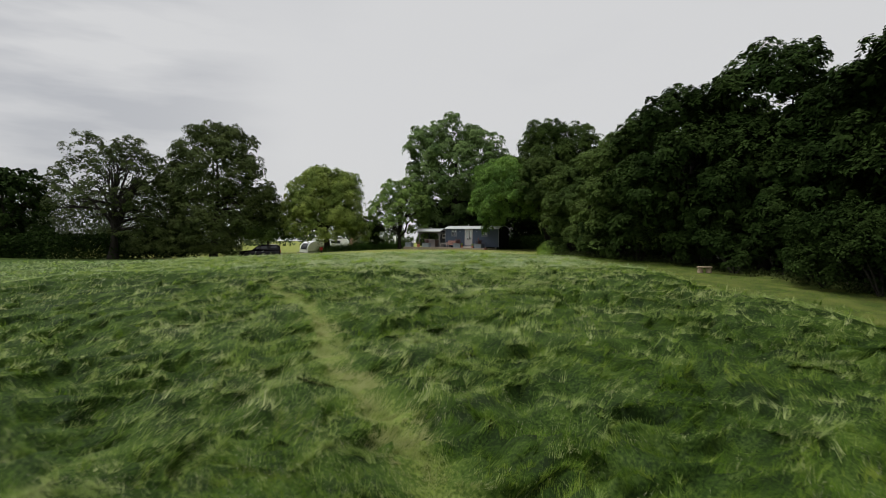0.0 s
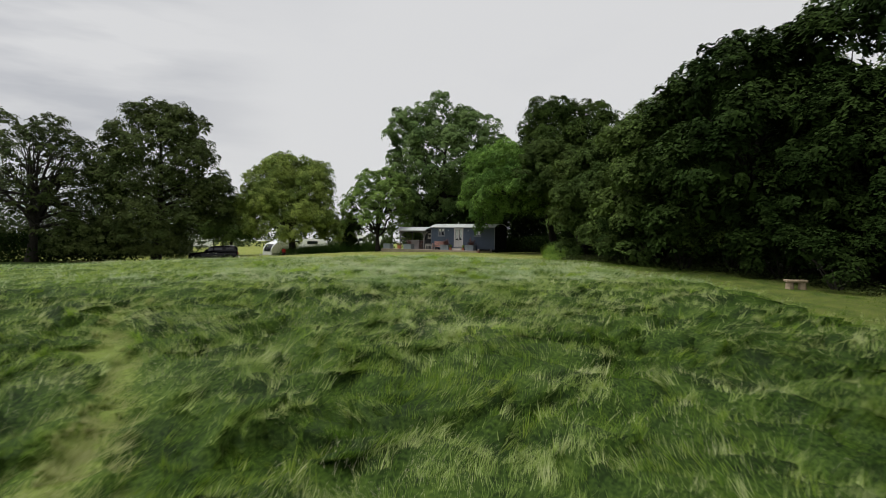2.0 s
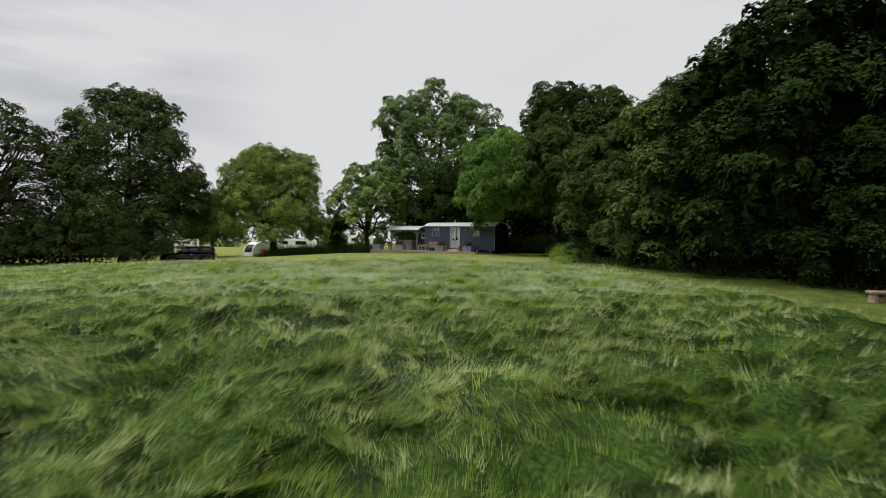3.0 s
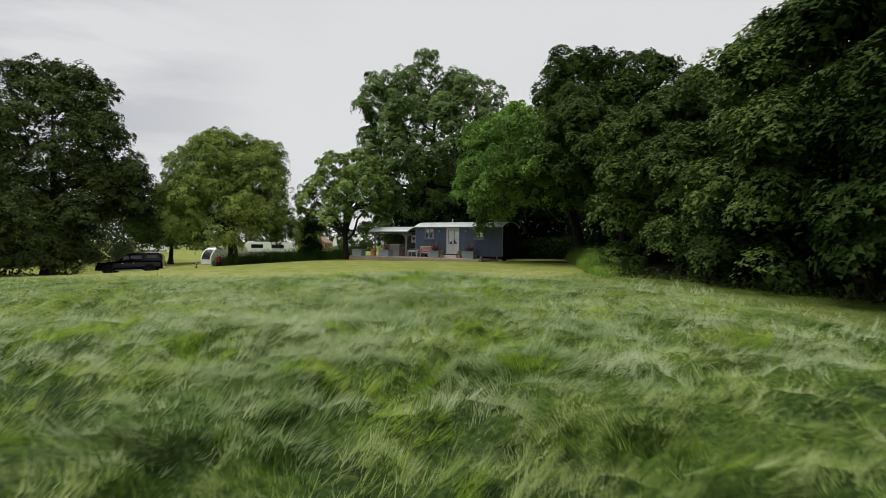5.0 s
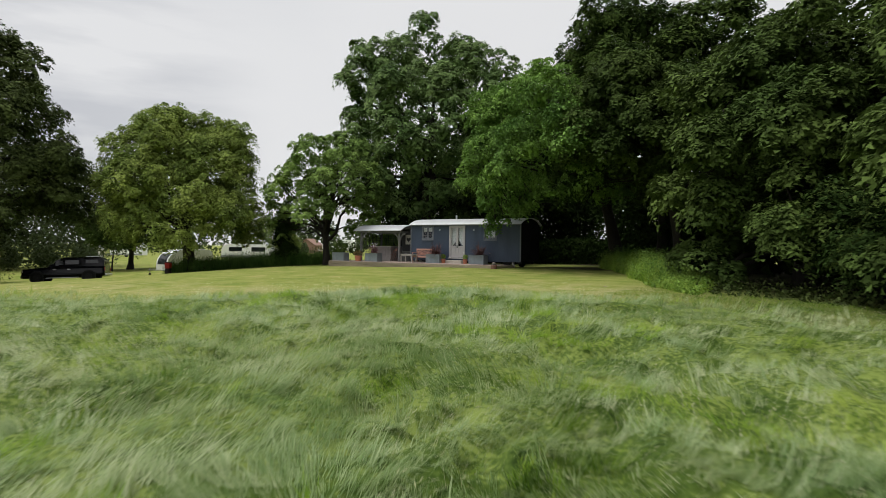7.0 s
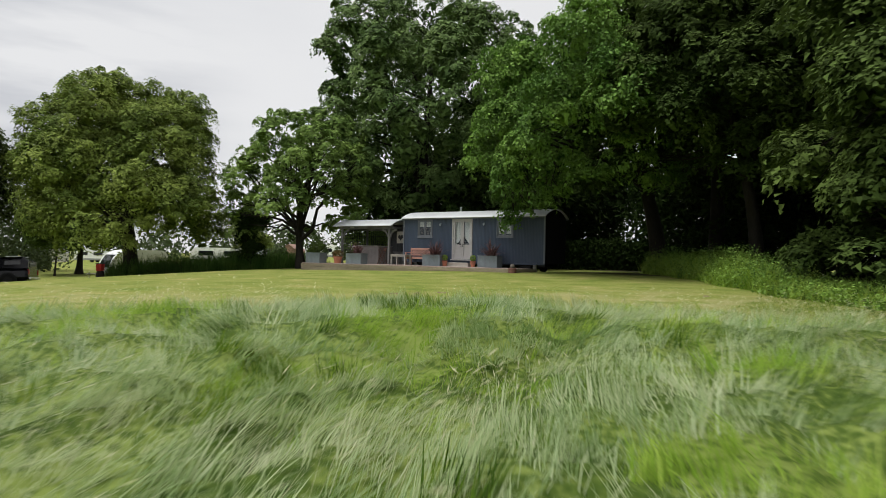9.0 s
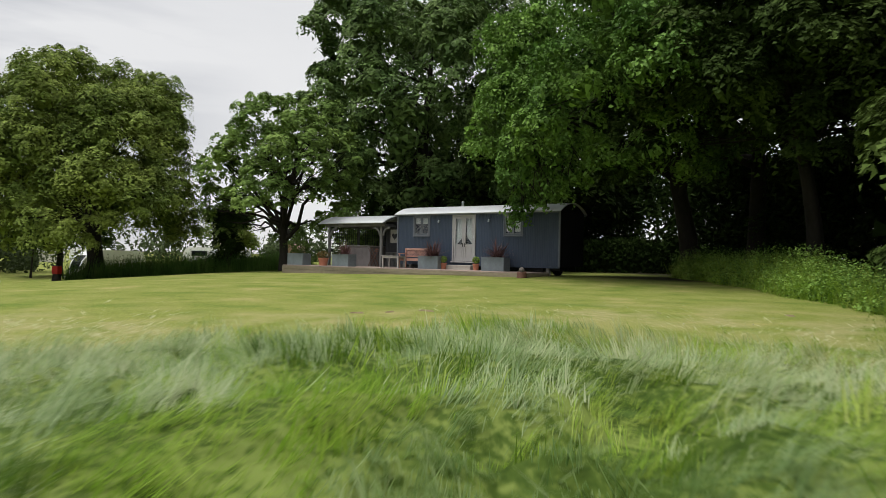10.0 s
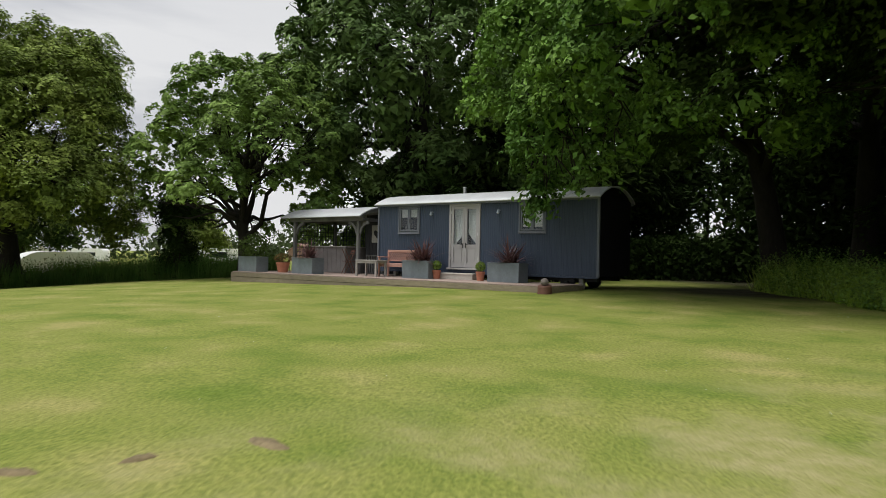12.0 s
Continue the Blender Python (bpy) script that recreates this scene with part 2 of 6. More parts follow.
TUSSOCK = grass_material("tussock_blades", [(0.025, 0.06, 0.009), (0.04, 0.09, 0.014), (0.07, 0.13, 0.025)], 0.5, 2.0)
STRAW = grass_material("straw_blades", [(0.25, 0.32, 0.09), (0.36, 0.40, 0.15), (0.45, 0.46, 0.22)], 0.5, 1.6)
SEED = grass_material("seed_heads", [(0.38, 0.41, 0.20), (0.50, 0.51, 0.30), (0.60, 0.57, 0.38)], 0.3, 2.0, gloss=(0.45, 0.4))
# very dark greens: the shade down between tufts is put into this layer's colour
SWARD = grass_material("matted_sward", [(0.014, 0.032, 0.004), (0.032, 0.068, 0.008), (0.068, 0.122, 0.017), (0.11, 0.175, 0.028), (0.27, 0.35, 0.08)], 0.9, 14.0, "paleness", tuft=0.9, blade=0.0, span_from=(0.76, 1.44))
LAWN = grass_material("lawn_blades", [(0.11, 0.175, 0.03), (0.18, 0.24, 0.05), (0.25, 0.28, 0.075), (0.33, 0.32, 0.13)], 0.5, 2.2)
ROUGH = grass_material("rough_verge_blades", [(0.045, 0.10, 0.018), (0.075, 0.155, 0.03), (0.12, 0.21, 0.05)], 0.4, 1.5)


# ---- mesh helpers ----
def mesh_from(name, verts, faces, mat, smooth=False):
    me = bpy.data.meshes.new(name)
    me.from_pydata([tuple(v) for v in verts], [], [tuple(f) for f in faces])
    me.materials.append(mat)
    if smooth:
        me.polygons.foreach_set("use_smooth", np.ones(len(me.polygons), bool))
    me.update()
    return me


def mesh_fast(name, verts, faces, mat):
    """verts (n, 3) and faces (m, 3 or 4) as arrays."""
    me = bpy.data.meshes.new(name)
    k = faces.shape[1]
    me.vertices.add(len(verts))
    me.vertices.foreach_set("co", verts.astype(np.float32).ravel())
    me.loops.add(faces.size)
    me.loops.foreach_set("vertex_index", faces.astype(np.int32).ravel())
    me.polygons.add(len(faces))
    me.polygons.foreach_set("loop_start", np.arange(len(faces), dtype=np.int32) * k)
    me.materials.append(mat)
    me.update(calc_edges=True)
    return me


def part(name, bm, mat, parent, label="", smooth=False):
    """Links a bmesh as one mesh object under a thing or a part."""
    me = bpy.data.meshes.new(name)
    if smooth:
        for f in bm.faces:
            f.smooth = True
    bm.to_mesh(me)
    bm.free()
    me.materials.append(mat)
    ob = new(name, me)
    ob.parent = parent
    if label:
        ob["label"] = label
    return ob


def thing(name, m, label, category, group="", kind=""):
    ob = new(name)
    ob.empty_display_size = 0.2
    ob.matrix_world = m
    return tagged(ob, label, category, group, kind)


def box(x0, x1, y0, y1, z0, z1, bevel=0.0, bm=None):
    own = bm if bm else bmesh.new()
    r = bmesh.ops.create_cube(own, size=1)
    bmesh.ops.transform(own, matrix=Matrix.LocRotScale(((x0 + x1) / 2, (y0 + y1) / 2, (z0 + z1) / 2), None, (x1 - x0, y1 - y0, z1 - z0)), verts=r["verts"])
    if bevel:
        edges = list({e for v in r["verts"] for e in v.link_edges})
        bmesh.ops.bevel(own, geom=edges, offset=bevel, segments=1, affect="EDGES")
    return own


def cone(x, y, z0, z1, r0, r1, sides=14, bm=None, turn=None):
    own = bm if bm else bmesh.new()
    m = Matrix.Translation((x, y, (z0 + z1) / 2))
    if turn:
        m = turn @ m
    bmesh.ops.create_cone(own, cap_ends=True, segments=sides, radius1=r0, radius2=r1, depth=z1 - z0, matrix=m)
    return own


def extrude_outline(pts, x0, x1, axis="x", bm=None):
    """A closed outline of (a, b) pairs, drawn out along x (a=y, b=z) or y (a=x, b=z)."""
    own = bm if bm else bmesh.new()
    put = (lambda s, a, b: (s, a, b)) if axis == "x" else (lambda s, a, b: (a, s, b))
    first = [own.verts.new(put(x0, a, b)) for a, b in pts]
    last = [own.verts.new(put(x1, a, b)) for a, b in pts]
    own.faces.new(first)
    own.faces.new(list(reversed(last)))
    for i in range(len(pts)):
        j = (i + 1) % len(pts)
        own.faces.new((first[i], last[i], last[j], first[j]))
    bmesh.ops.recalc_face_normals(own, faces=own.faces)
    return own


def tubes(lines, sides=6):
    """lines: lists of (point, radius); one array of verts and one of faces."""
    V, F, base = [], [], 0
    for line in lines:
        pts = np.array([p for p, _ in line], float)
        rad = np.array([r for _, r in line], float)
        for i, (p, r) in enumerate(zip(pts, rad)):
            d = pts[min(i + 1, len(pts) - 1)] - pts[max(i - 1, 0)]
            d /= max(np.linalg.norm(d), 1e-6)
            a = np.cross(d, (0.31, 0.95, 0.1))
            a /= max(np.linalg.norm(a), 1e-6)
            b = np.cross(d, a)
            ang = np.arange(sides) * 2 * math.pi / sides
            V.append(p + r * (np.cos(ang)[:, None] * a + np.sin(ang)[:, None] * b))
        for i in range(len(pts) - 1):
            for k in range(sides):
                k2 = (k + 1) % sides
                F.append((base + i * sides + k, base + i * sides + k2, base + (i + 1) * sides + k2, base + (i + 1) * sides + k))
        base += len(pts) * sides
    return np.concatenate(V), np.array(F)


# ---- ground ----
def field_axes(x, y):
    """Metres along the flight line and to its right."""
    return (x - 48.1) * -0.583 + (y + 67.5) * 0.812, (x - 48.1) * 0.812 + (y + 67.5) * 0.583


def softplus(a, w):
    return w * np.logaddexp(0, a / w)


def ground_z(x, y):
    x, y = np.asarray(x, float), np.asarray(y, float)
    s, r = field_axes(x, y)
    z = -0.06 - 0.108 * softplus(46 - np.clip(s, -60, None), 9.0)
    q = softplus(-r - 5, 3.0)
    z = z - 2.1 * (1 - np.exp(-(q / 22) ** 1.5))
    z = z + 0.12 * np.exp(-((r - 18) / 6) ** 2 - ((s - 46) / 16) ** 2)
    z = z + 0.012 * np.clip(s - 110, 0, 90) + 0.018 * np.clip(s - 30, 0, 60) * np.clip(r - 5, 0, 8) / 8 * 0.15
    z = z + 0.085 * (1 + np.tanh((x - 1.5) / 3.6)) * np.exp(-((y + 1) / 6) ** 2) * np.exp(-np.clip(x - 9, 0, None) / 5)
    z = z - 0.66 * np.exp(-((x + 27) / 9) ** 2 - ((y + 5) / 10) ** 2)
    z = z + 0.05 * np.sin(x * 0.9 + 1.3 * np.sin(y * 0.5)) * np.sin(y * 0.8 + 0.5) * (s < 58)
    return z


EDGE_X = [-90, -60, -36, -20, -9, 3.6, 8.3, 10.8, 12.3, 13.2, 14.2, 15.5, 17.5, 20, 23, 27, 30, 34.7, 38, 40, 50, 80]
EDGE_Y = [-38, -29, -23, -20.8, -20.8, -23.3, -22.4, -20.2, -18.0, -16.1, -14.7, -14.3, -13.8, -13.5, -15.2, -17.7, -20.0, -24.0, -27.4, -29.0, -36, -56]


def meadow_edge(x, y):
    """Positive inside the long grass: metres from its edge."""
    wob = 0.35 * np.sin(x * 1.7 + y) + 0.25 * np.sin(x * 4.1 - y * 2.0) + 0.5 * np.sin(x * 0.6)
    return np.interp(x, EDGE_X, EDGE_Y) + wob - y


PATH_A, PATH_B = np.array((43.0, -59.7)), np.array((18.5, -43.0))


def trodden(x, y):
    """0 to 1 on the trodden line across the meadow."""
    d = PATH_B - PATH_A
    n = np.array((-d[1], d[0])) / np.linalg.norm(d)
    along = ((x - PATH_A[0]) * d[0] + (y - PATH_A[1]) * d[1]) / (d @ d)
    off = (x - PATH_A[0]) * n[0] + (y - PATH_A[1]) * n[1] + 0.35 * np.sin(along * 14)
    return np.exp(-(off / 0.5) ** 2) * np.clip((1.05 - along) * 3, 0, 1)


def value_noise(x, y, size, seed):
    """Smooth random field, 0 to 1, with cells of that size."""
    table = np.random.default_rng(seed).uniform(0, 1, (128, 128))
    u, v = x / size, y / size
    i, j = np.floor(u).astype(int), np.floor(v).astype(int)
    f, g = u - i, v - j
    f, g = f * f * (3 - 2 * f), g * g * (3 - 2 * g)
    at = lambda a, c: table[a % 128, c % 128]
    return (at(i, j) * (1 - f) + at(i + 1, j) * f) * (1 - g) + (at(i, j + 1) * (1 - f) + at(i + 1, j + 1) * f) * g


def spaced(lo, hi, step, far, grow=1.35):
    mid = list(np.arange(lo, hi + step / 2, step))
    d, a, b = step, [], []
    while not a or a[-1] > -far:
        d *= grow
        a.append((a[-1] if a else lo) - d)
        b.append((b[-1] if b else hi) + d)
    return np.array(a[::-1] + mid + b)


GX, GY = spaced(-50, 62, 0.9, 2600), spaced(-84, 42, 0.9, 2600)
gx, gy = np.meshgrid(GX, GY)
gz = ground_z(gx, gy)
gv = np.stack([gx.ravel(), gy.ravel(), gz.ravel()], 1)
nx, ny = len(GX), len(GY)
gi = (np.arange(ny - 1)[:, None] * nx + np.arange(nx - 1)).ravel()
gf = np.stack([gi, gi + 1, gi + 1 + nx, gi + nx], 1)


def ground_material():
    m = bpy.data.materials.new("field_ground")
    m.use_nodes = True
    n, l = m.node_tree.nodes, m.node_tree.links
    p = n["Principled BSDF"]
    p.inputs["Roughness"].default_value, p.inputs["Specular IOR Level"].default_value = 0.95, 0.1
    tc = n.new("ShaderNodeTexCoord")

    def noise_ramp(scale, detail, stops):
        a, r = n.new("ShaderNodeTexNoise"), n.new("ShaderNodeValToRGB")
        a.inputs["Scale"].default_value, a.inputs["Detail"].default_value = scale, detail
        l.new(tc.outputs["Object"], a.inputs["Vector"])
        while len(r.color_ramp.elements) < len(stops):
            r.color_ramp.elements.new(0.5)
        for e, (pos, c) in zip(r.color_ramp.elements, stops):
            e.position, e.color = pos, (*c, 1)
        l.new(a.outputs[0], r.inputs[0])
        return a, r

    def mixed(fac, a, b, mode="MIX"):
        x = n.new("ShaderNodeMix")
        x.data_type, x.blend_type = "RGBA", mode
        if isinstance(fac, float):
            x.inputs[0].default_value = fac
        else:
            l.new(fac, x.inputs[0])
        l.new(a, x.inputs[6])
        l.new(b, x.inputs[7])
        return x.outputs[2]

    _, lawn = noise_ramp(0.85, 7, [(0.3, (0.135, 0.19, 0.032)), (0.48, (0.21, 0.24, 0.056)), (0.58, (0.235, 0.253, 0.068)), (0.7, (0.31, 0.29, 0.105))])
    fine, lawn2 = noise_ramp(34.0, 5, [(0.3, (0.56, 0.63, 0.56)), (0.7, (1.3, 1.24, 1.28))])
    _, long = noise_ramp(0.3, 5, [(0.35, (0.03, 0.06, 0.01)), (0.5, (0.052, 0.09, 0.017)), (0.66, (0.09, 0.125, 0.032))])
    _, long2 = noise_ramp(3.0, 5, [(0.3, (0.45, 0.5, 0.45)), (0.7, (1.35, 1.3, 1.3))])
    zone = n.new("ShaderNodeAttribute")
    zone.attribute_name = "long_grass"
    # soil of the wood floor, also coloured in as shade by the hut end
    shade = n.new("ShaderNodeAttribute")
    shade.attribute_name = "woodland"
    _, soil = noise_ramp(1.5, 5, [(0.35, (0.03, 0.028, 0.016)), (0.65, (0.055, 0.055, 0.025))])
    a = mixed(1.0, lawn.outputs[0], lawn2.outputs[0], "MULTIPLY")
    b = mixed(1.0, long.outputs[0], long2.outputs[0], "MULTIPLY")
    c = mixed(zone.outputs["Fac"], a, b)
    worn = n.new("ShaderNodeAttribute")
    worn.attribute_name = "worn"
    _, straw = noise_ramp(2.0, 4, [(0.35, (0.20, 0.26, 0.07)), (0.65, (0.30, 0.33, 0.11))])
    c = mixed(worn.outputs["Fac"], c, straw.outputs[0])
    parched = n.new("ShaderNodeAttribute")
    parched.attribute_name = "parched"
    _, spots = noise_ramp(1.1, 6, [(0.44, (0, 0, 0)), (0.64, (1, 1, 1))])
    both = n.new("ShaderNodeMath")
    both.operation = "MULTIPLY"
    l.new(parched.outputs["Fac"], both.inputs[0])
    l.new(spots.outputs[0], both.inputs[1])
    _, bleached = noise_ramp(9.0, 5, [(0.3, (0.24, 0.245, 0.08)), (0.7, (0.34, 0.31, 0.15))])
    c = mixed(both.outputs[0], c, bleached.outputs[0])
    # lane turf is greener, and its dark tone holds the tree shade
    lane = n.new("ShaderNodeAttribute")
    lane.attribute_name = "lane"
    _, shaded_turf = noise_ramp(0.9, 5, [(0.35, (0.06, 0.09, 0.02)), (0.65, (0.125, 0.145, 0.036))])
    c = mixed(lane.outputs["Fac"], c, shaded_turf.outputs[0])
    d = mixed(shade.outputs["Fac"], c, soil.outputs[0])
    l.new(d, p.inputs["Base Color"])
    bp = n.new("ShaderNodeBump")
    bp.inputs["Strength"].default_value, bp.inputs["Distance"].default_value = 0.6, 0.05
    l.new(fine.outputs[0], bp.inputs["Height"])
    l.new(bp.outputs[0], p.inputs["Normal"])
    return m


WOOD_X = [-20, 8, 11.5, 14.5, 17.3, 19.5, 27, 36, 46, 60, 90]
WOOD_Y = [30, 7, 4.5, -1.0, -7.0, -11.0, -15.5, -20.5, -27.0, -37, -58]


def wood_edge(x, y):
    """Positive inside the wood on the right."""
    return y - np.interp(x, WOOD_X, WOOD_Y)


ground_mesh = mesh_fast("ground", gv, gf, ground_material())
# woodland: the wood's floor, plus shade painted on the ground by the hut
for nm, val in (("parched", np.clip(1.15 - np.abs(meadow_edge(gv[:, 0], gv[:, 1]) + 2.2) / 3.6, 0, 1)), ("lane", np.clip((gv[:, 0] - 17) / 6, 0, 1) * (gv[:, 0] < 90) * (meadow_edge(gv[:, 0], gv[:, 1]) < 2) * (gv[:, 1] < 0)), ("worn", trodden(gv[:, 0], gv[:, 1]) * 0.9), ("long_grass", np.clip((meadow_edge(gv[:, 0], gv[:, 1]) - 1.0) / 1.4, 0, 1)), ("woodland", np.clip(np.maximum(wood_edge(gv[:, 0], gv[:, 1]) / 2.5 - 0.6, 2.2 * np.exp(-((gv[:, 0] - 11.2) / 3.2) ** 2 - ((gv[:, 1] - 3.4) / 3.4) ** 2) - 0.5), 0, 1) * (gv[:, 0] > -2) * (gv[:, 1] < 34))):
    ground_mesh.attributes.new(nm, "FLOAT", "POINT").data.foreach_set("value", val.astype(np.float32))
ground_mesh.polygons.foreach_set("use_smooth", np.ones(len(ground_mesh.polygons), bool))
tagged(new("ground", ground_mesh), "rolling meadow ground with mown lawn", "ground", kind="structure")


# ---- grass ----
def blades(rng, cx, cy, count, spread, height, width, lean_dir, lean, segments=2):
    """Blades in clumps: arrays over the clumps. Returns verts and triangles."""
    n = len(cx)
    idx = np.repeat(np.arange(n), count)
    k = len(idx)
    a, rr = rng.uniform(0, 2 * math.pi, k), np.sqrt(rng.uniform(0, 1, k)) * spread[idx]
    x, y = cx[idx] + rr * np.cos(a), cy[idx] + rr * np.sin(a)
    h = height[idx] * rng.uniform(0.55, 1.2, k)
    d = lean_dir[idx] + rng.normal(0, 0.5, k)
    ln = np.clip(lean[idx] * rng.uniform(0.55, 1.45, k), 0, 1.38)
    w = width[idx] * rng.uniform(0.6, 1.3, k)
    return blade_mesh(rng, x, y, ground_z(x, y) - 0.02, h, d, ln, w, segments)


def blade_mesh(rng, x, y, z, h, d, ln, w, segments):
    """One bent blade at each place: length h, laid over towards d by ln (0 upright, 1.4 flat)."""
    k = len(x)
    base = np.stack([x, y, z], 1)
    out = np.stack([np.cos(d), np.sin(d), np.zeros(k)], 1)
    yaw = d + math.pi / 2 + rng.normal(0, 0.7, k)
    side = np.stack([np.cos(yaw), np.sin(yaw), np.zeros(k)], 1) * (w / 2)[:, None]
    up = np.array((0, 0, 1.0))
    flat = np.sqrt(np.clip(1 - (ln * 0.72) ** 2, 0.06, 1))
    tip = base + out * (h * ln * 0.8)[:, None] + up * (h * flat)[:, None]
    mid = base + out * (h * ln * 0.25)[:, None] + up * (h * 0.6 * np.sqrt(flat))[:, None]
    if segments == 2:
        V = np.stack([base - side, base + side, mid + side * 0.85, mid - side * 0.85, tip], 1).reshape(-1, 3)
        b = np.arange(k)[:, None] * 5
        F = np.concatenate([b + np.array((0, 1, 2)), b + np.array((0, 2, 3)), b + np.array((3, 2, 4))])
    else:
        V = np.stack([base - side, base + side, tip], 1).reshape(-1, 3)
        F = np.arange(k)[:, None] * 3 + np.array((0, 1, 2))
    return V, F


def flow(x, y):
    """The way in which the wind has laid the grass: mostly across the slope, in swirls."""
    return 0.7 + 5.6 * (value_noise(x, y, 2.4, 1) - 0.5) + 3.4 * (value_noise(x, y, 0.9, 2) - 0.5)


def lumps(x, y):
    """Tufts and hollows, 0 to 1."""
    n = 0.44 * value_noise(x + 0.25 * y, y * 1.1, 0.8, 3) + 0.44 * value_noise(x, y, 0.36, 4) + 0.2 * value_noise(x, y, 4.0, 5)
    n = np.clip((n - 0.36) / 0.3, 0, 1)
    return n * n * (3 - 2 * n)


def combed(x, y):
    """How far the tops of the tufts are blown over: dx, dy."""
    s, _ = field_axes(x, y)
    a, k = flow(x, y), 0.42 * lumps(x, y) ** 1.5 * (1 - 0.7 * trodden(x, y)) * (1 - 0.85 * np.clip((s - 34) / 8, 0, 1))
    return k * np.cos(a), k * np.sin(a)


def sward_z(x, y):
    """Top of the matted lower layer of the long grass."""
    e, (s, r) = meadow_edge(x, y), field_axes(x, y)
    inside = np.clip((e - 1.1) / 3.6, 0, 1) * np.clip((r + 30) / 4, 0, 1) * np.clip((0.3 - wood_edge(x, y)) / 0.8, 0, 1)
    lum = lumps(x, y)
    h = 0.04 + 0.44 * lum ** 0.9 * (1 - 0.55 * trodden(x, y)) + 0.05 * value_noise(x, y, 0.24, 13)
    return ground_z(x, y) - 0.06 + inside * (0.09 + h) * (1 - 0.5 * np.clip((s - 38) / 9, 0, 1))


def to_xy(s, r):
    return 48.1 - 0.583 * s + 0.812 * r, -67.5 + 0.812 * s + 0.583 * r


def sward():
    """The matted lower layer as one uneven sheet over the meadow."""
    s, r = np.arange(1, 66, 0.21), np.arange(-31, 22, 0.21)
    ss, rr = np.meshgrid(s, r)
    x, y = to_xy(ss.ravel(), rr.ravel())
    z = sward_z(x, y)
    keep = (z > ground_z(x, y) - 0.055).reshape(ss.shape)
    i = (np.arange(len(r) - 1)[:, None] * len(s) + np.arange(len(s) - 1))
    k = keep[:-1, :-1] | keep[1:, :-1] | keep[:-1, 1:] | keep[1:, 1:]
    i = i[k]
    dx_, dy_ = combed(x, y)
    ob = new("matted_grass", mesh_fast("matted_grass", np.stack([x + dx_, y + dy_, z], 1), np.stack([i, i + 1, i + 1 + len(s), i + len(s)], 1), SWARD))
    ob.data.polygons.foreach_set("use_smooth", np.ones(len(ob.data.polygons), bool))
    # paler up the rise, along the trodden line and near the edge
    paleness = 0.36 * np.clip((ss.ravel() - 36) / 12, 0, 1) + 0.5 * trodden(x, y) + 0.5 * np.clip(1 - (meadow_edge(x, y) - 0.7) / 2.4, 0, 1)
    ob.data.attributes.new("paleness", "FLOAT", "POINT").data.foreach_set("value", paleness.astype(np.float32))
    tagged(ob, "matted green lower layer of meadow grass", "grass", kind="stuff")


def sort_of(rng, x, y, s):
    """Which grass grows at a place: 1 lush green tufts, 2 pale laid grass, 3 the trodden line, 4 bright and 5 silvery grass on the rise."""
    n = len(x)
    # hollows get dark grass and tuft tops pale: hollow shade set by colour
    pale = value_noise(x, y, 7.0, 6) * 0.55 + value_noise(x, y, 1.5, 8) * 0.75 + 0.45 * (lumps(x, y) - 0.5) + np.clip((s - 8) / 34, 0, 1) * 0.5 - 0.12 + rng.normal(0, 0.17, n)
    s = s + 9 * (value_noise(x, y, 2.0, 31) - 0.5)
    fresh = (s > 30) & (value_noise(x, y, 1.2, 41) + 0.35 * value_noise(x, y, 0.4, 42) > np.where(s < 36, 1.02, 0.95))
    kind_no = np.where(s < 40, np.where(pale < 0.78, 1, 2), np.where(pale < 0.72, 4, 5))
    kind_no = np.where(fresh, 4, kind_no)
    return np.where(trodden(x, y) >= 0.4, 3, kind_no)


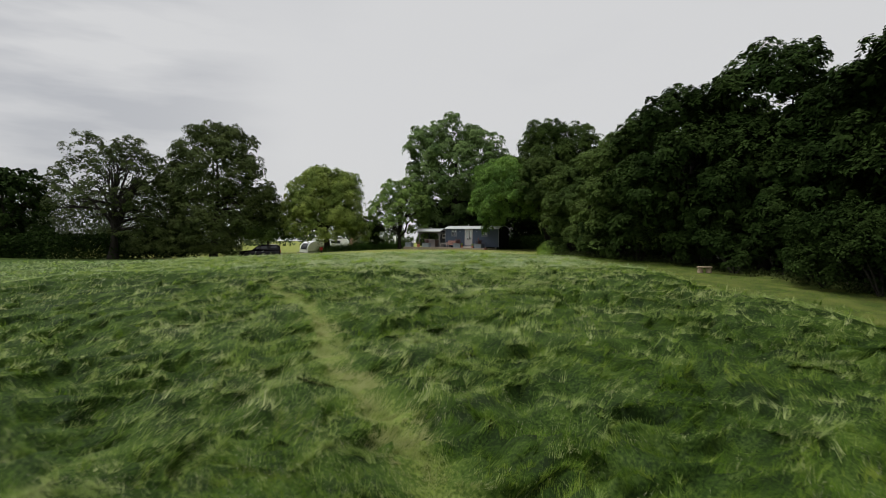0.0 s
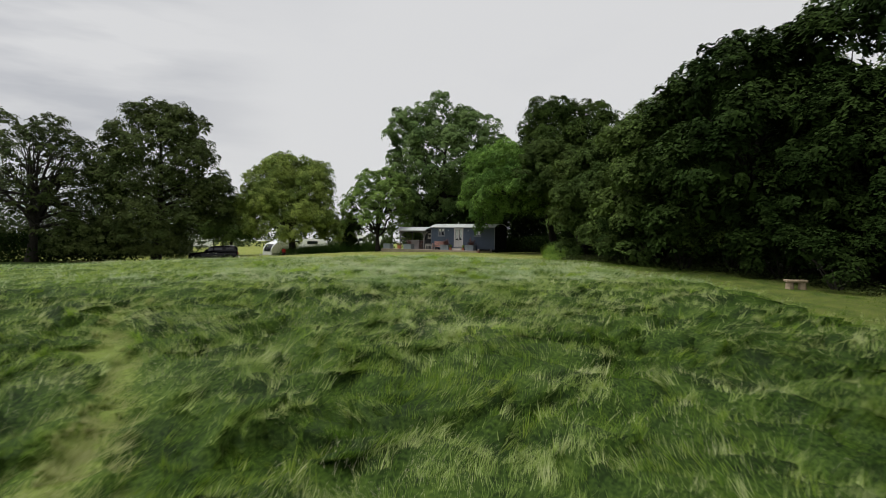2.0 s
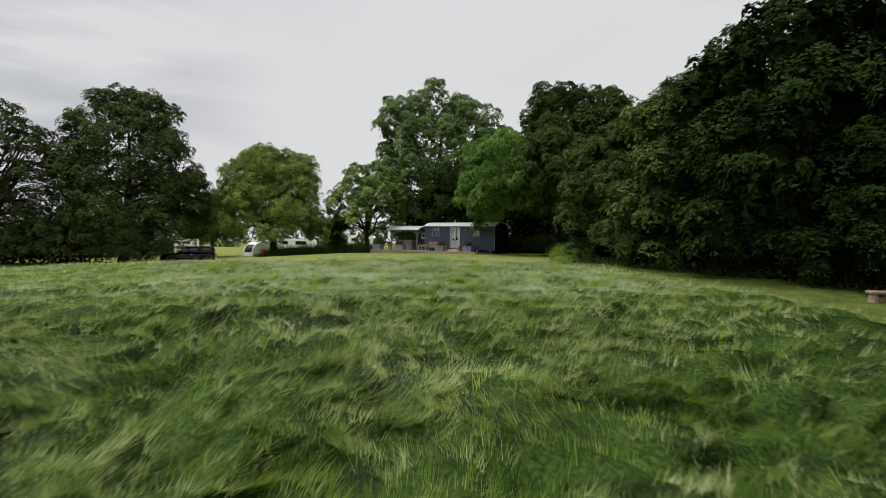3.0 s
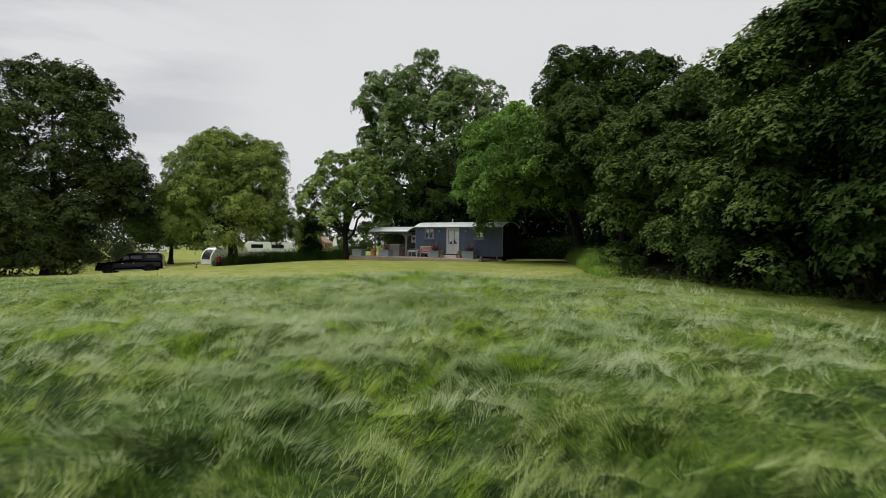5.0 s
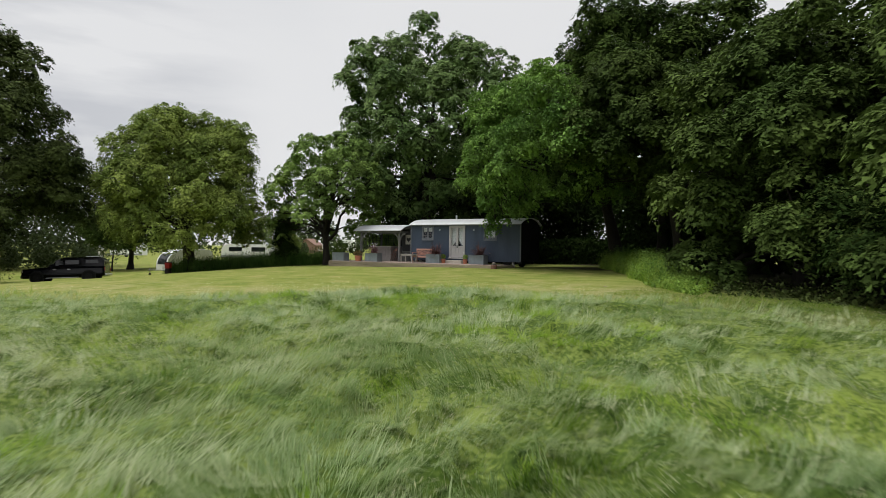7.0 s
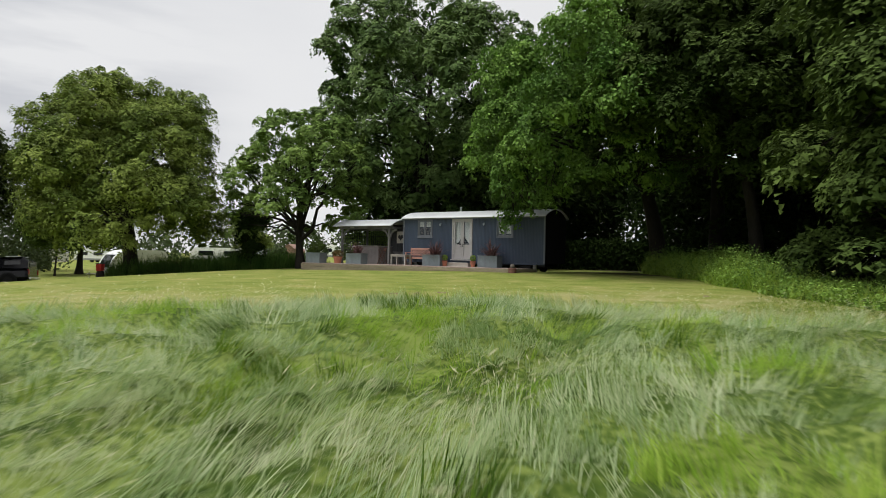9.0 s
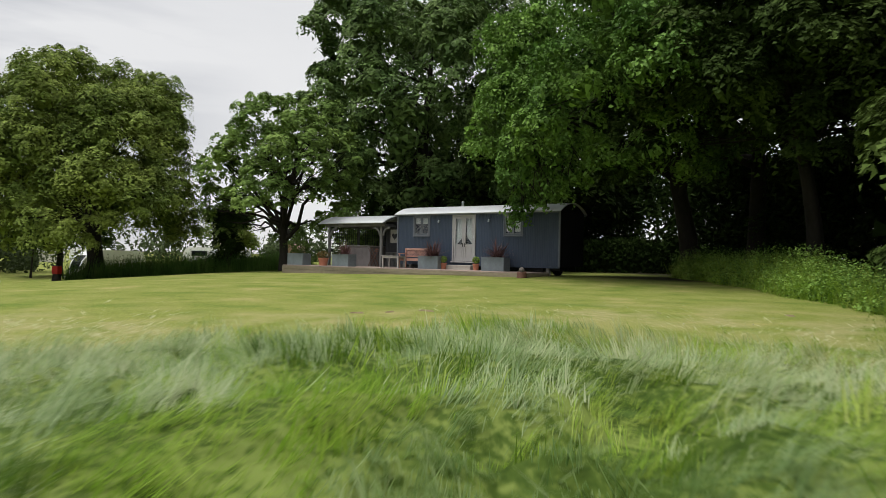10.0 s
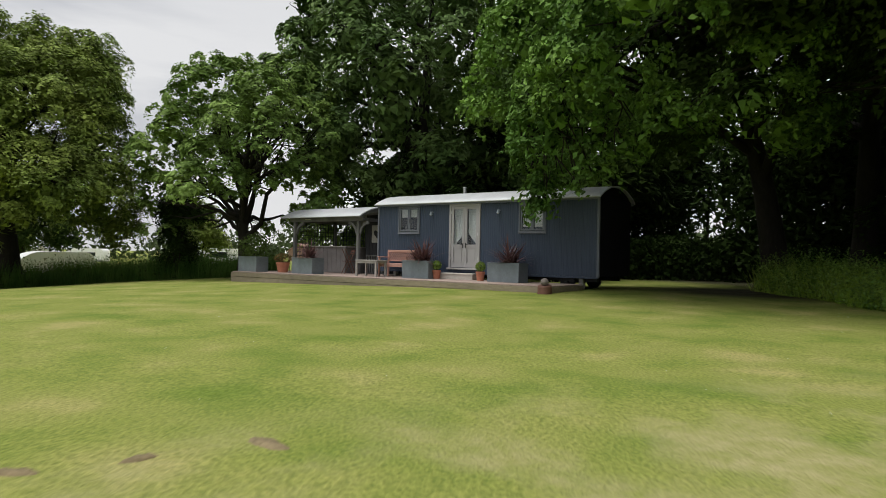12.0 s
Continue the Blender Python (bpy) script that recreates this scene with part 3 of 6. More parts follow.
def meadow(rng, s0, s1, r0, r1, number, width, length, segments, keep_near=None, part_of=0):
    """Single blades over a stretch of the meadow, of one sort."""
    s, r = rng.uniform(s0, s1, number), rng.uniform(r0, r1, number)
    if keep_near:
        r = rng.standard_cauchy(number) * keep_near
        r = np.where((r < r0) | (r > r1), rng.uniform(r0, r1, number), r)
    x, y = to_xy(s, r)
    if part_of == 3:
        f = rng.uniform(0, 1, number)
        x = PATH_A[0] + (PATH_B[0] - PATH_A[0]) * f + rng.normal(0, 0.5, number)
        y = PATH_A[1] + (PATH_B[1] - PATH_A[1]) * f + rng.normal(0, 0.5, number)
        s, r = field_axes(x, y)
    # wisps: blades gather in small tufts
    q = 0.16 if segments == 2 else 0.26
    tx, ty = np.round(x / q) * q, np.round(y / q) * q
    pull = rng.uniform(0.1, 0.75, number)
    x, y = x + (tx - x) * pull + 0.04 * np.sin(ty * 40), y + (ty - y) * pull + 0.04 * np.sin(tx * 37)
    e, lum, tr = meadow_edge(x, y), lumps(x, y), trodden(x, y)
    ok = (e > 0.3) & (wood_edge(x, y) < 0.3) & (rng.uniform(0, 1, number) < 0.10 + 0.90 * lum ** 1.3)
    ok &= rng.uniform(0, 1, number) < 0.35 + 0.5 * e
    ok &= sort_of(rng, x, y, s) == part_of
    x, y, e, lum, tr, s = x[ok], y[ok], e[ok], lum[ok], tr[ok], s[ok]
    k = len(x)
    h = length * rng.uniform(0.5, 1.25, k) * (0.7 + 0.5 * value_noise(x, y, 0.9, 17)) * np.clip(0.7 + e * 0.2, 0.7, 1) * (1 - 0.3 * tr)
    lean = np.clip(0.38 + 0.8 * value_noise(x, y, 1.7, 7) + rng.normal(0, 0.22, k) + 0.4 * tr + 0.35 * np.clip((s - 34) / 8, 0, 1), 0.1, 1.37)
    d = flow(x, y) + rng.normal(0, 0.6, k) + 1.4 * (value_noise(x, y, 0.33, 19) - 0.5)
    dx_, dy_ = combed(x, y)
    return blade_mesh(rng, x + dx_, y + dy_, np.maximum(sward_z(x, y), ground_z(x, y)) - 0.03, h, d, lean, width * rng.uniform(0.6, 1.3, k), segments)


def locks(rng, s0, s1, r0, r1, number, per, width, length, segments, keep_near=None):
    """Combed locks of long grass laid over by the wind; gives the locks of each sort."""
    s, r = rng.uniform(s0, s1, number), rng.uniform(r0, r1, number)
    if keep_near:
        r = rng.standard_cauchy(number) * keep_near
        r = np.where((r < r0) | (r > r1), rng.uniform(r0, r1, number), r)
    x, y = to_xy(s, r)
    e = meadow_edge(x, y)
    ok = (e > 0.1) & (wood_edge(x, y) < 0.2) & (rng.uniform(0, 1, number) < 0.25 + 0.4 * e)
    x, y, s, e = x[ok], y[ok], s[ok], e[ok]
    sort = sort_of(rng, x, y, s)
    n = len(x)
    size = length * rng.uniform(0.55, 1.25, n) * np.clip(0.72 + e * 0.2, 0.7, 1) * (1 - 0.45 * trodden(x, y))
    d0 = flow(x, y) + rng.normal(0, 0.4, n)
    l0 = np.clip(rng.normal(1.12, 0.2, n) + 0.2 * trodden(x, y) - 0.45 * np.clip(1.4 - e / 2.5, 0, 1), 0.2, 1.35)
    out = {}
    for kind_no in (1, 2, 3, 4, 5):
        i = np.repeat(np.flatnonzero(sort == kind_no), per)
        k = len(i)
        bx_, by_ = x[i] + rng.normal(0, 0.055, k) * length * 2, y[i] + rng.normal(0, 0.055, k) * length * 2
        dx_, dy_ = combed(bx_, by_)
        out[kind_no] = blade_mesh(rng, bx_ + dx_, by_ + dy_, np.maximum(sward_z(bx_, by_), ground_z(bx_, by_)) - 0.05, size[i] * rng.uniform(0.65, 1.15, k), d0[i] + rng.normal(0, 0.2, k), np.clip(l0[i] + rng.normal(0, 0.1, k), 0.1, 1.37), width * rng.uniform(0.6, 1.3, k), segments)
    return out


def grass_object(name, sets, mat, label):
    V, F, base = [], [], 0
    for v, f in sets:
        V.append(v)
        F.append(f + base)
        base += len(v)
    return tagged(new(name, mesh_fast(name, np.concatenate(V), np.concatenate(F), mat)), label, "grass", kind="stuff")


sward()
rng = np.random.default_rng(4)
path_f = rng.uniform(-0.1, 1.0, 2600)
path_x, path_y = PATH_A[0] + (PATH_B[0] - PATH_A[0]) * path_f + rng.normal(0, 0.42, 2600), PATH_A[1] + (PATH_B[1] - PATH_A[1]) * path_f + rng.normal(0, 0.42, 2600)
path_locks = blades(rng, path_x, path_y, 16, np.full(2600, 0.12), np.full(2600, 0.34), np.full(2600, 0.013), flow(path_x, path_y), np.full(2600, 1.15), 1)
path_locks[0][:, 2] += 0.16
near_locks = locks(rng, 5, 46, -16, 20, 13500, 16, 0.011, 0.38, 1, 7.0)
crest_locks = locks(rng, 40, 64, -10, 10, 5000, 12, 0.0062, 0.34, 2, 3.2)
crest_wisps = locks(rng, 38, 64, -14, 16, 12500, 16, 0.0095, 0.29, 1, 4.5)
far_locks = locks(rng, 6, 70, -46, 22, 9000, 10, 0.02, 0.42, 1)
for kind_no, mat, label in ((1, LUSH, "lush green tufts of tall meadow grass"), (2, MEADOW, "pale wind-laid tall meadow grass"), (4, FRESH, "fresh bright green tufts of grass on the rise"), (5, SILVER, "silvery wind-laid grass on the rise")):
    grass_object("long_grass", [meadow(rng, 5, 44, -13, 13, GRASS_NEAR, 0.0085, 0.26, 1, 6.0, kind_no),
                                meadow(rng, 40, 64, -9, 9, GRASS_CREST, 0.006, 0.22, 2, 3.6, kind_no),
                                meadow(rng, 4, 72, -48, 24, GRASS_FAR, 0.016, 0.25, 1, None, kind_no),
                                near_locks[kind_no], crest_locks[kind_no], crest_wisps[kind_no], far_locks[kind_no]], mat, label)
grass_object("trodden_grass", [meadow(rng, 0, 1, 0, 1, 60000, 0.010, 0.26, 1, None, 3), path_locks, near_locks[3], far_locks[3]], STRAW, "flattened straw-coloured grass of a trodden line")


def tussocks(rng, count):
    s, r = rng.uniform(8, 42, count), np.clip(rng.standard_cauchy(count) * 7, -38, 22)
    x, y = to_xy(s, r)
    ok = (meadow_edge(x, y) > 2.2) & (trodden(x, y) < 0.3) & (wood_edge(x, y) < -1)
    x, y = x[ok], y[ok]
    k = len(x)
    size = rng.uniform(0.3, 1.0, k) ** 1.6 + 0.3
    return blades(rng, x, y, 46, 0.27 * size, 0.26 * size + 0.3, np.full(k, 0.012), flow(x, y), np.full(k, 1.0), 1)


def dark_tufts(rng, count):
    """Low dense tufts of dark broad grass on the rise."""
    s, r = rng.uniform(34, 62, count), np.clip(rng.standard_cauchy(count) * 4, -14, 14)
    x, y = to_xy(s, r)
    ok = (meadow_edge(x, y) > 1.5) & (value_noise(x, y, 1.6, 61) > 0.5)
    x, y = np.concatenate([x[ok], (17.2, 18.0, 18.9, 17.5, 16.6, 14.2, 14.5, 22.5, 24.3, 19.8)]), np.concatenate([y[ok], (-24.8, -24.6, -24.2, -23.7, -23.6, -18.0, -19.8, -27.2, -27.4, -24.6)])
    k = len(x)
    size = rng.uniform(0.7, 1.2, k)
    v, f = blades(rng, x, y, 60, 0.2 * size, 0.2 * size + 0.06, np.full(k, 0.013), flow(x, y), np.full(k, 0.7), 1)
    v[:, 2] += np.repeat(np.maximum(sward_z(x, y) - ground_z(x, y), 0), 180) - 0.02
    return v, f


grass_object("grass_tussocks", [tussocks(rng, 1500)], TUSSOCK, "dark green coarse tussocks in the meadow")
grass_object("dark_grass_tufts", [dark_tufts(rng, 320)], LUSH, "low dense tufts of dark green grass on the rise")


def seedheads(rng, count):
    s, r = rng.uniform(6, 62, count), np.clip(rng.standard_cauchy(count) * 5, -30, 22)
    x, y = to_xy(s, r)
    patch = value_noise(x, y, 3.0, 21) + 0.5 * value_noise(x, y, 0.8, 22)
    ok = (meadow_edge(x, y) > 0.1) & (patch > 0.72) & (trodden(x, y) < 0.3)
    x, y = x[ok], y[ok]
    k = len(x)
    h = rng.uniform(0.2, 0.40, k) + 0.14 * np.clip((field_axes(x, y)[0] - 46) / 6, 0, 1)
    d = flow(x, y) + rng.normal(0, 0.5, k)
    ln = rng.uniform(0.4, 1.2, k)
    out = np.stack([np.cos(d), np.sin(d), np.zeros(k)], 1)
    base = np.stack([x, y, sward_z(x, y)], 1)
    up = np.array((0, 0, 1.0))
    neck = base + out * (h * ln * 0.65)[:, None] + up * (h * (1.0 - 0.35 * ln))[:, None]
    tip = neck + (out * 0.85 + up * 0.25) * (h * 0.26)[:, None]
    yaw = rng.uniform(0, math.pi, k)
    side = np.stack([np.cos(yaw), np.sin(yaw), np.zeros(k)], 1)
    mid = (neck + tip) / 2
    V = np.stack([base - side * 0.0016, base + side * 0.0016, neck, mid - side * 0.005, mid + side * 0.005, tip], 1).reshape(-1, 3)
    b = np.arange(k)[:, None] * 6
    F = np.concatenate([b + np.array((0, 1, 2)), b + np.array((2, 4, 3)), b + np.array((3, 4, 5))])
    return V, F


grass_object("grass_seedheads", [seedheads(rng, 46000)], SEED, "pale feathery seed heads above the meadow grass")

n_l = 36000
s_l, r_l = rng.uniform(56, 84, n_l), rng.uniform(-16, 10, n_l)
x_l, y_l = to_xy(s_l, r_l)
ok_l = (meadow_edge(x_l, y_l) < 0.6) & (wood_edge(x_l, y_l) < 0) & ((y_l < -2.1) | (x_l < -5.5))
x_l, y_l = x_l[ok_l], y_l[ok_l]
nl_2 = 18000
x_2 = rng.uniform(18, 56, nl_2)
f_2 = rng.uniform(-0.1, 1, nl_2)
y_2 = np.interp(x_2, EDGE_X, EDGE_Y) * (1 - f_2) + (np.interp(x_2, WOOD_X, WOOD_Y) + 0.6) * f_2
grass_object("lane_grass", [blades(rng, x_2, y_2, 2, np.full(nl_2, 0.1), np.full(nl_2, 0.09), np.full(nl_2, 0.014), rng.uniform(0, 6.3, nl_2), np.full(nl_2, 0.7), 1)], LUSH, "short green grass of the lane by the wood")
grass_object("lawn_grass", [blades(rng, x_l, y_l, 3, np.full(len(x_l), 0.05), np.full(len(x_l), 0.045), np.full(len(x_l), 0.012), rng.uniform(0, 6.3, len(x_l)), np.full(len(x_l), 1.1), 1)], LAWN, "short yellowish mown lawn grass")


# ---- trees ----
def leaf_quads(rng, c, out, size, up_bias=0.5):
    """One folded leaf for each centre c, facing roughly along out."""
    k = len(c)
    nrm = out * 0.8 + rng.normal(0, 0.65, (k, 3)) + np.array((0, 0, up_bias))
    nrm /= np.linalg.norm(nrm, axis=1)[:, None] + 1e-6
    t = np.cross(nrm, rng.normal(0, 1, (k, 3)))
    t /= np.linalg.norm(t, axis=1)[:, None] + 1e-6
    b = np.cross(nrm, t)
    L = (size * rng.uniform(0.6, 1.35, k))[:, None]
    droop = np.array((0, 0, -0.18))
    V = np.stack([c - t * L * 0.5, c + b * L * 0.34 + nrm * L * 0.08, c + t * L * 0.55 + droop * L, c - b * L * 0.34 + nrm * L * 0.08], 1).reshape(-1, 3)
    F = np.arange(k)[:, None] * 4 + np.array((0, 1, 2, 3))
    return V, F


def leaf_blades(rng, c, nrm, size):
    """One pointed three-cornered leaf for each centre c, square to nrm."""
    k = len(c)
    nrm = nrm / (np.linalg.norm(nrm, axis=1)[:, None] + 1e-6)
    t = np.cross(nrm, rng.normal(0, 1, (k, 3)))
    t /= np.linalg.norm(t, axis=1)[:, None] + 1e-6
    b = np.cross(nrm, t)
    L = (size * rng.uniform(0.6, 1.4, k))[:, None]
    L = L * 1.15
    w = L * rng.uniform(0.25, 0.38, k)[:, None]
    V = np.stack([c + t * L * 0.62 - np.array((0, 0, 0.1)) * L, c - t * L * 0.38 + b * w, c - t * L * 0.38 - b * w], 1).reshape(-1, 3)
    return V, np.arange(k)[:, None] * 3 + np.array((0, 1, 2))


def crown_lobes(rng, height, radius, base_z, count, lobe, centre=(0, 0), taper=0.0):
    """Boughs spread over an egg-shaped crown, some standing out and some drawn in: (centre, radius)."""
    zc, rz = base_z + (height - base_z) * 0.42, (height - base_z) * 0.58
    out = []
    for i in range(count):
        v = 1 - 1.72 * (i + 0.5) / count
        a = i * 2.39996 + rng.uniform(-0.35, 0.35)
        q = math.sqrt(1 - v * v) if v > 0 else (1 - abs(v) ** 3) ** (1 / 3)
        q *= 1 - taper * max(v, 0.0)
        f = rng.uniform(0.74, 1.0) if i % 5 else rng.uniform(0.35, 0.65)
        lr = lobe * rng.uniform(0.6, 1.4)
        out.append((np.array((centre[0] + q * math.cos(a) * (radius - lr * 0.7) * f, centre[1] + q * math.sin(a) * (radius - lr * 0.7) * f, zc + v * (rz - lr * 0.7) * f)), lr))
    return out


def foliage(rng, lobes, middle, count, size, clump=0.62, hollow=0.8, inner=0, per=64, favoured=0, coarse=1.7, broad=False, light=None):
    """Leaves in drooping sprays on the outer and upper sides of the boughs, with coarse leafage inside; light: the side on which a tree of the wood's edge is leafy."""
    C, R = np.array([c for c, _ in lobes]), np.array([r for _, r in lobes])
    w = np.maximum(R, 0.5) ** 2
    if favoured:
        w[-favoured:] *= 1.8
    w /= w.sum()
    ns = count // per
    which = rng.choice(len(R), ns * 14, p=w)
    d = rng.normal(0, 1, (ns * 14, 3))
    d /= np.linalg.norm(d, axis=1)[:, None]
    d[:, 2] = np.where(d[:, 2] < -0.35, -d[:, 2], d[:, 2])
    c = C[which] + d * (R[which] * rng.uniform(hollow - 0.2, 1.08, ns * 14))[:, None]
    away = C[which] - middle
    away /= np.linalg.norm(away, axis=1)[:, None] + 1e-6
    free = (((c[:, None, :] - C[None]) ** 2).sum(2) > (0.84 * R[None]) ** 2).sum(1) >= len(R) - 1
    free &= (d * away).sum(1) + rng.normal(0, 0.3, ns * 14) > -0.25
    if light is not None:
        rel = c - middle
        free &= rel[:, 0] * light[0] + rel[:, 1] * light[1] > -1.0 + rng.exponential(1.2, ns * 14) * -1
    pick = np.flatnonzero(free)[:ns]
    ns = len(pick)
    which, d, c = which[pick], d[pick], c[pick]
    n = d * 0.65 + rng.normal(0, 0.2, (ns, 3)) + np.array((0, 0, 0.8))
    n /= np.linalg.norm(n, axis=1)[:, None]
    out = d * np.array((1, 1, 0.3)) + 1e-3
    t = out - n * (out * n).sum(1)[:, None]
    t /= np.linalg.norm(t, axis=1)[:, None] + 1e-6
    b = np.cross(n, t)
    rc = np.repeat(clump * rng.uniform(0.5, 1.4, ns), per)
    N, T, B, k = np.repeat(n, per, 0), np.repeat(t, per, 0), np.repeat(b, per, 0), ns * per
    a, rr = rng.uniform(0, 2 * math.pi, k), rng.uniform(0, 1, k) ** 0.6
    ragged = 1 + 0.28 * np.sin(3 * a + np.repeat(rng.uniform(0, 6.3, ns), per)) + 0.16 * np.sin(7 * a + np.repeat(rng.uniform(0, 6.3, ns), per))
    rr = rr * ragged
    p = np.repeat(c, per, 0) + T * (0.85 * rc * rr * np.cos(a))[:, None] + B * (1.15 * rc * rr * np.sin(a))[:, None] + N * (rc * (0.46 - 0.72 * rr ** 2 + rng.normal(0, 0.1, k)))[:, None]
    facing = N + (T * np.cos(a)[:, None] + B * np.sin(a)[:, None]) * (0.6 * rr)[:, None] + rng.normal(0, 0.24, (k, 3))
    v, f = leaf_quads(rng, p, facing * 1.4, np.full(k, size), 0.1) if broad else leaf_blades(rng, p, facing, np.full(k, size))
    if broad:
        f = np.concatenate([f[:, [0, 1, 2]], f[:, [0, 2, 3]]])
    if inner:
        w2 = rng.choice(len(R), inner, p=w)
        d2 = rng.normal(0, 1, (inner, 3))
        d2 /= np.linalg.norm(d2, axis=1)[:, None]
        v2, f2 = leaf_blades(rng, C[w2] + d2 * (R[w2] * rng.uniform(0.0, 0.6, inner))[:, None], d2 + 0.01, np.minimum(R[w2] * 0.25, coarse * size))
        v, f = np.concatenate([v, v2]), np.concatenate([f, f2 + len(v)])
    return v, f


def tree(name, place, height, radius, base_z, leaves, size, mat, label, seed, trunk_r=0.35, fork=0.35, lobes=None, count=80, lobe=None, lean=(0, 0), limbs=16, hollow=0.8, clump=0.62, extra=(), group="", inner=6000, twigs=0, coarse=1.7, per=64, broad=False, light=None, taper=0.0):
    """A tree with a tapered trunk, limbs that reach into the lobes of the crown, and a crown of leaf sprays."""
    rng = np.random.default_rng(seed)
    x, y = place
    root = thing(name, pose(x, y, float(ground_z(x, y)) - 0.05), label, "tree", group)
    lobes = lobes or crown_lobes(rng, height, radius, base_z, count, lobe or radius * 0.25, lean, taper)
    lobes = list(lobes) + [(np.array(c, float), r) for c, r in extra]
    main = []
    for i in range(9):
        f = i / 8
        p = np.array((lean[0] * 0.8 * f ** 1.6 + 0.16 * radius * 0.2 * math.sin(4 * f + seed), lean[1] * 0.8 * f ** 1.6 + 0.03 * radius * math.cos(3.2 * f + seed), height * 0.74 * f))
        r = trunk_r * ((1.45 if i == 0 else 1.0) * (1 - f) ** 0.8 + 0.06)
        main.append((p, r))
    part_v, part_f = tubes([main], 10)
    trunk = new("trunk", mesh_fast("trunk", part_v, part_f, BARK))
    trunk.parent = root
    trunk.data.polygons.foreach_set("use_smooth", np.ones(len(trunk.data.polygons), bool))
    order = list(rng.permutation(len(lobes)))[: max(limbs - len(extra), 0)] + list(range(len(lobes) - len(extra), len(lobes)))
    for j in order:
        branches = []
        c, lr = lobes[j]
        f0 = rng.uniform(max(fork - 0.05, 0.1), min(fork + 0.4, 0.85)) / 0.74
        f0 = min(f0, 0.9, max(0.12, (c[2] - 0.5) / (height * 0.74)))
        i0 = f0 * 8
        a, b = main[int(i0)], main[min(int(i0) + 1, 8)]
        s0 = a[0] + (b[0] - a[0]) * (i0 % 1)
        r0 = (a[1] + (b[1] - a[1]) * (i0 % 1)) * 0.6
        k = j - len(lobes) + len(extra)
        above = [q for q, _ in lobes if q[2] > c[2] + 1.2]
        if k >= 0 and c[2] < 5.5 and above:
            s0, r0 = min(above, key=lambda q: float(np.linalg.norm(q - c))), 0.045
        line = []
        for i in range(7):
            f = i / 6
            p = s0 + (c - s0) * f + np.array((0, 0, 0.09 * np.linalg.norm(c - s0) * math.sin(math.pi * f))) + rng.normal(0, 0.1, 3) * (0 < i < 6) * min(1, radius / 5)
            line.append((p, max(r0 * (1 - f) ** 0.9, 0.02)))
        branches.append(line)
        for q in range(3 + twigs):
            k = int(rng.integers(2, 6))
            st = line[k][0]
            en = c + rng.uniform(-0.6, 0.6, 3) * lr
            branches.append([(st, line[k][1] * 0.6), ((st + en) / 2 + rng.normal(0, 0.15, 3), line[k][1] * 0.4 + 0.008), (en, 0.012)])
        v, f = tubes(branches, 5)
        lim = new("limb", mesh_fast("limb", v, f, BARK))
        lim.parent = root
    if leaves:
        v, f = foliage(rng, lobes, np.array((lean[0], lean[1], (height + base_z) / 2)), leaves, size, clump, hollow, inner, per, len(extra), coarse, broad, light)
        cr = new("crown", mesh_fast("crown", v, f, mat))
        cr.parent = root
    return root


def shrub(name, place, height, radius, leaves, size, mat, label, seed, group=""):
    rng = np.random.default_rng(seed)
    x, y = place
    root = thing(name, pose(x, y, float(ground_z(x, y)) - 0.05), label, "shrub", group)
    lobes = [(np.array((rng.uniform(-1, 1) * radius * 0.6, rng.uniform(-1, 1) * radius * 0.6, height * rng.uniform(0.15, 0.75))), radius * rng.uniform(0.3, 0.5)) for _ in range(14)]
    stems = [[((0.1 * c[0], 0.1 * c[1], 0), 0.05), ((0.5 * c[0], 0.5 * c[1], 0.55 * c[2]), 0.035), (tuple(c), 0.015)] for c, _ in lobes]
    for s in stems[::2]:
        v, f = tubes([[(np.array(p), r) for p, r in s]], 5)
        st = new("stem", mesh_fast("stem", v, f, BARK))
        st.parent = root
    v, f = foliage(rng, lobes, np.array((0, 0, height * 0.4)), leaves, size, 0.4, 0.7, 500, 40)
    v[:, 2] = np.maximum(v[:, 2], 0.02)
    cr = new("crown", mesh_fast("crown", v, f, mat))
    cr.parent = root
    return root


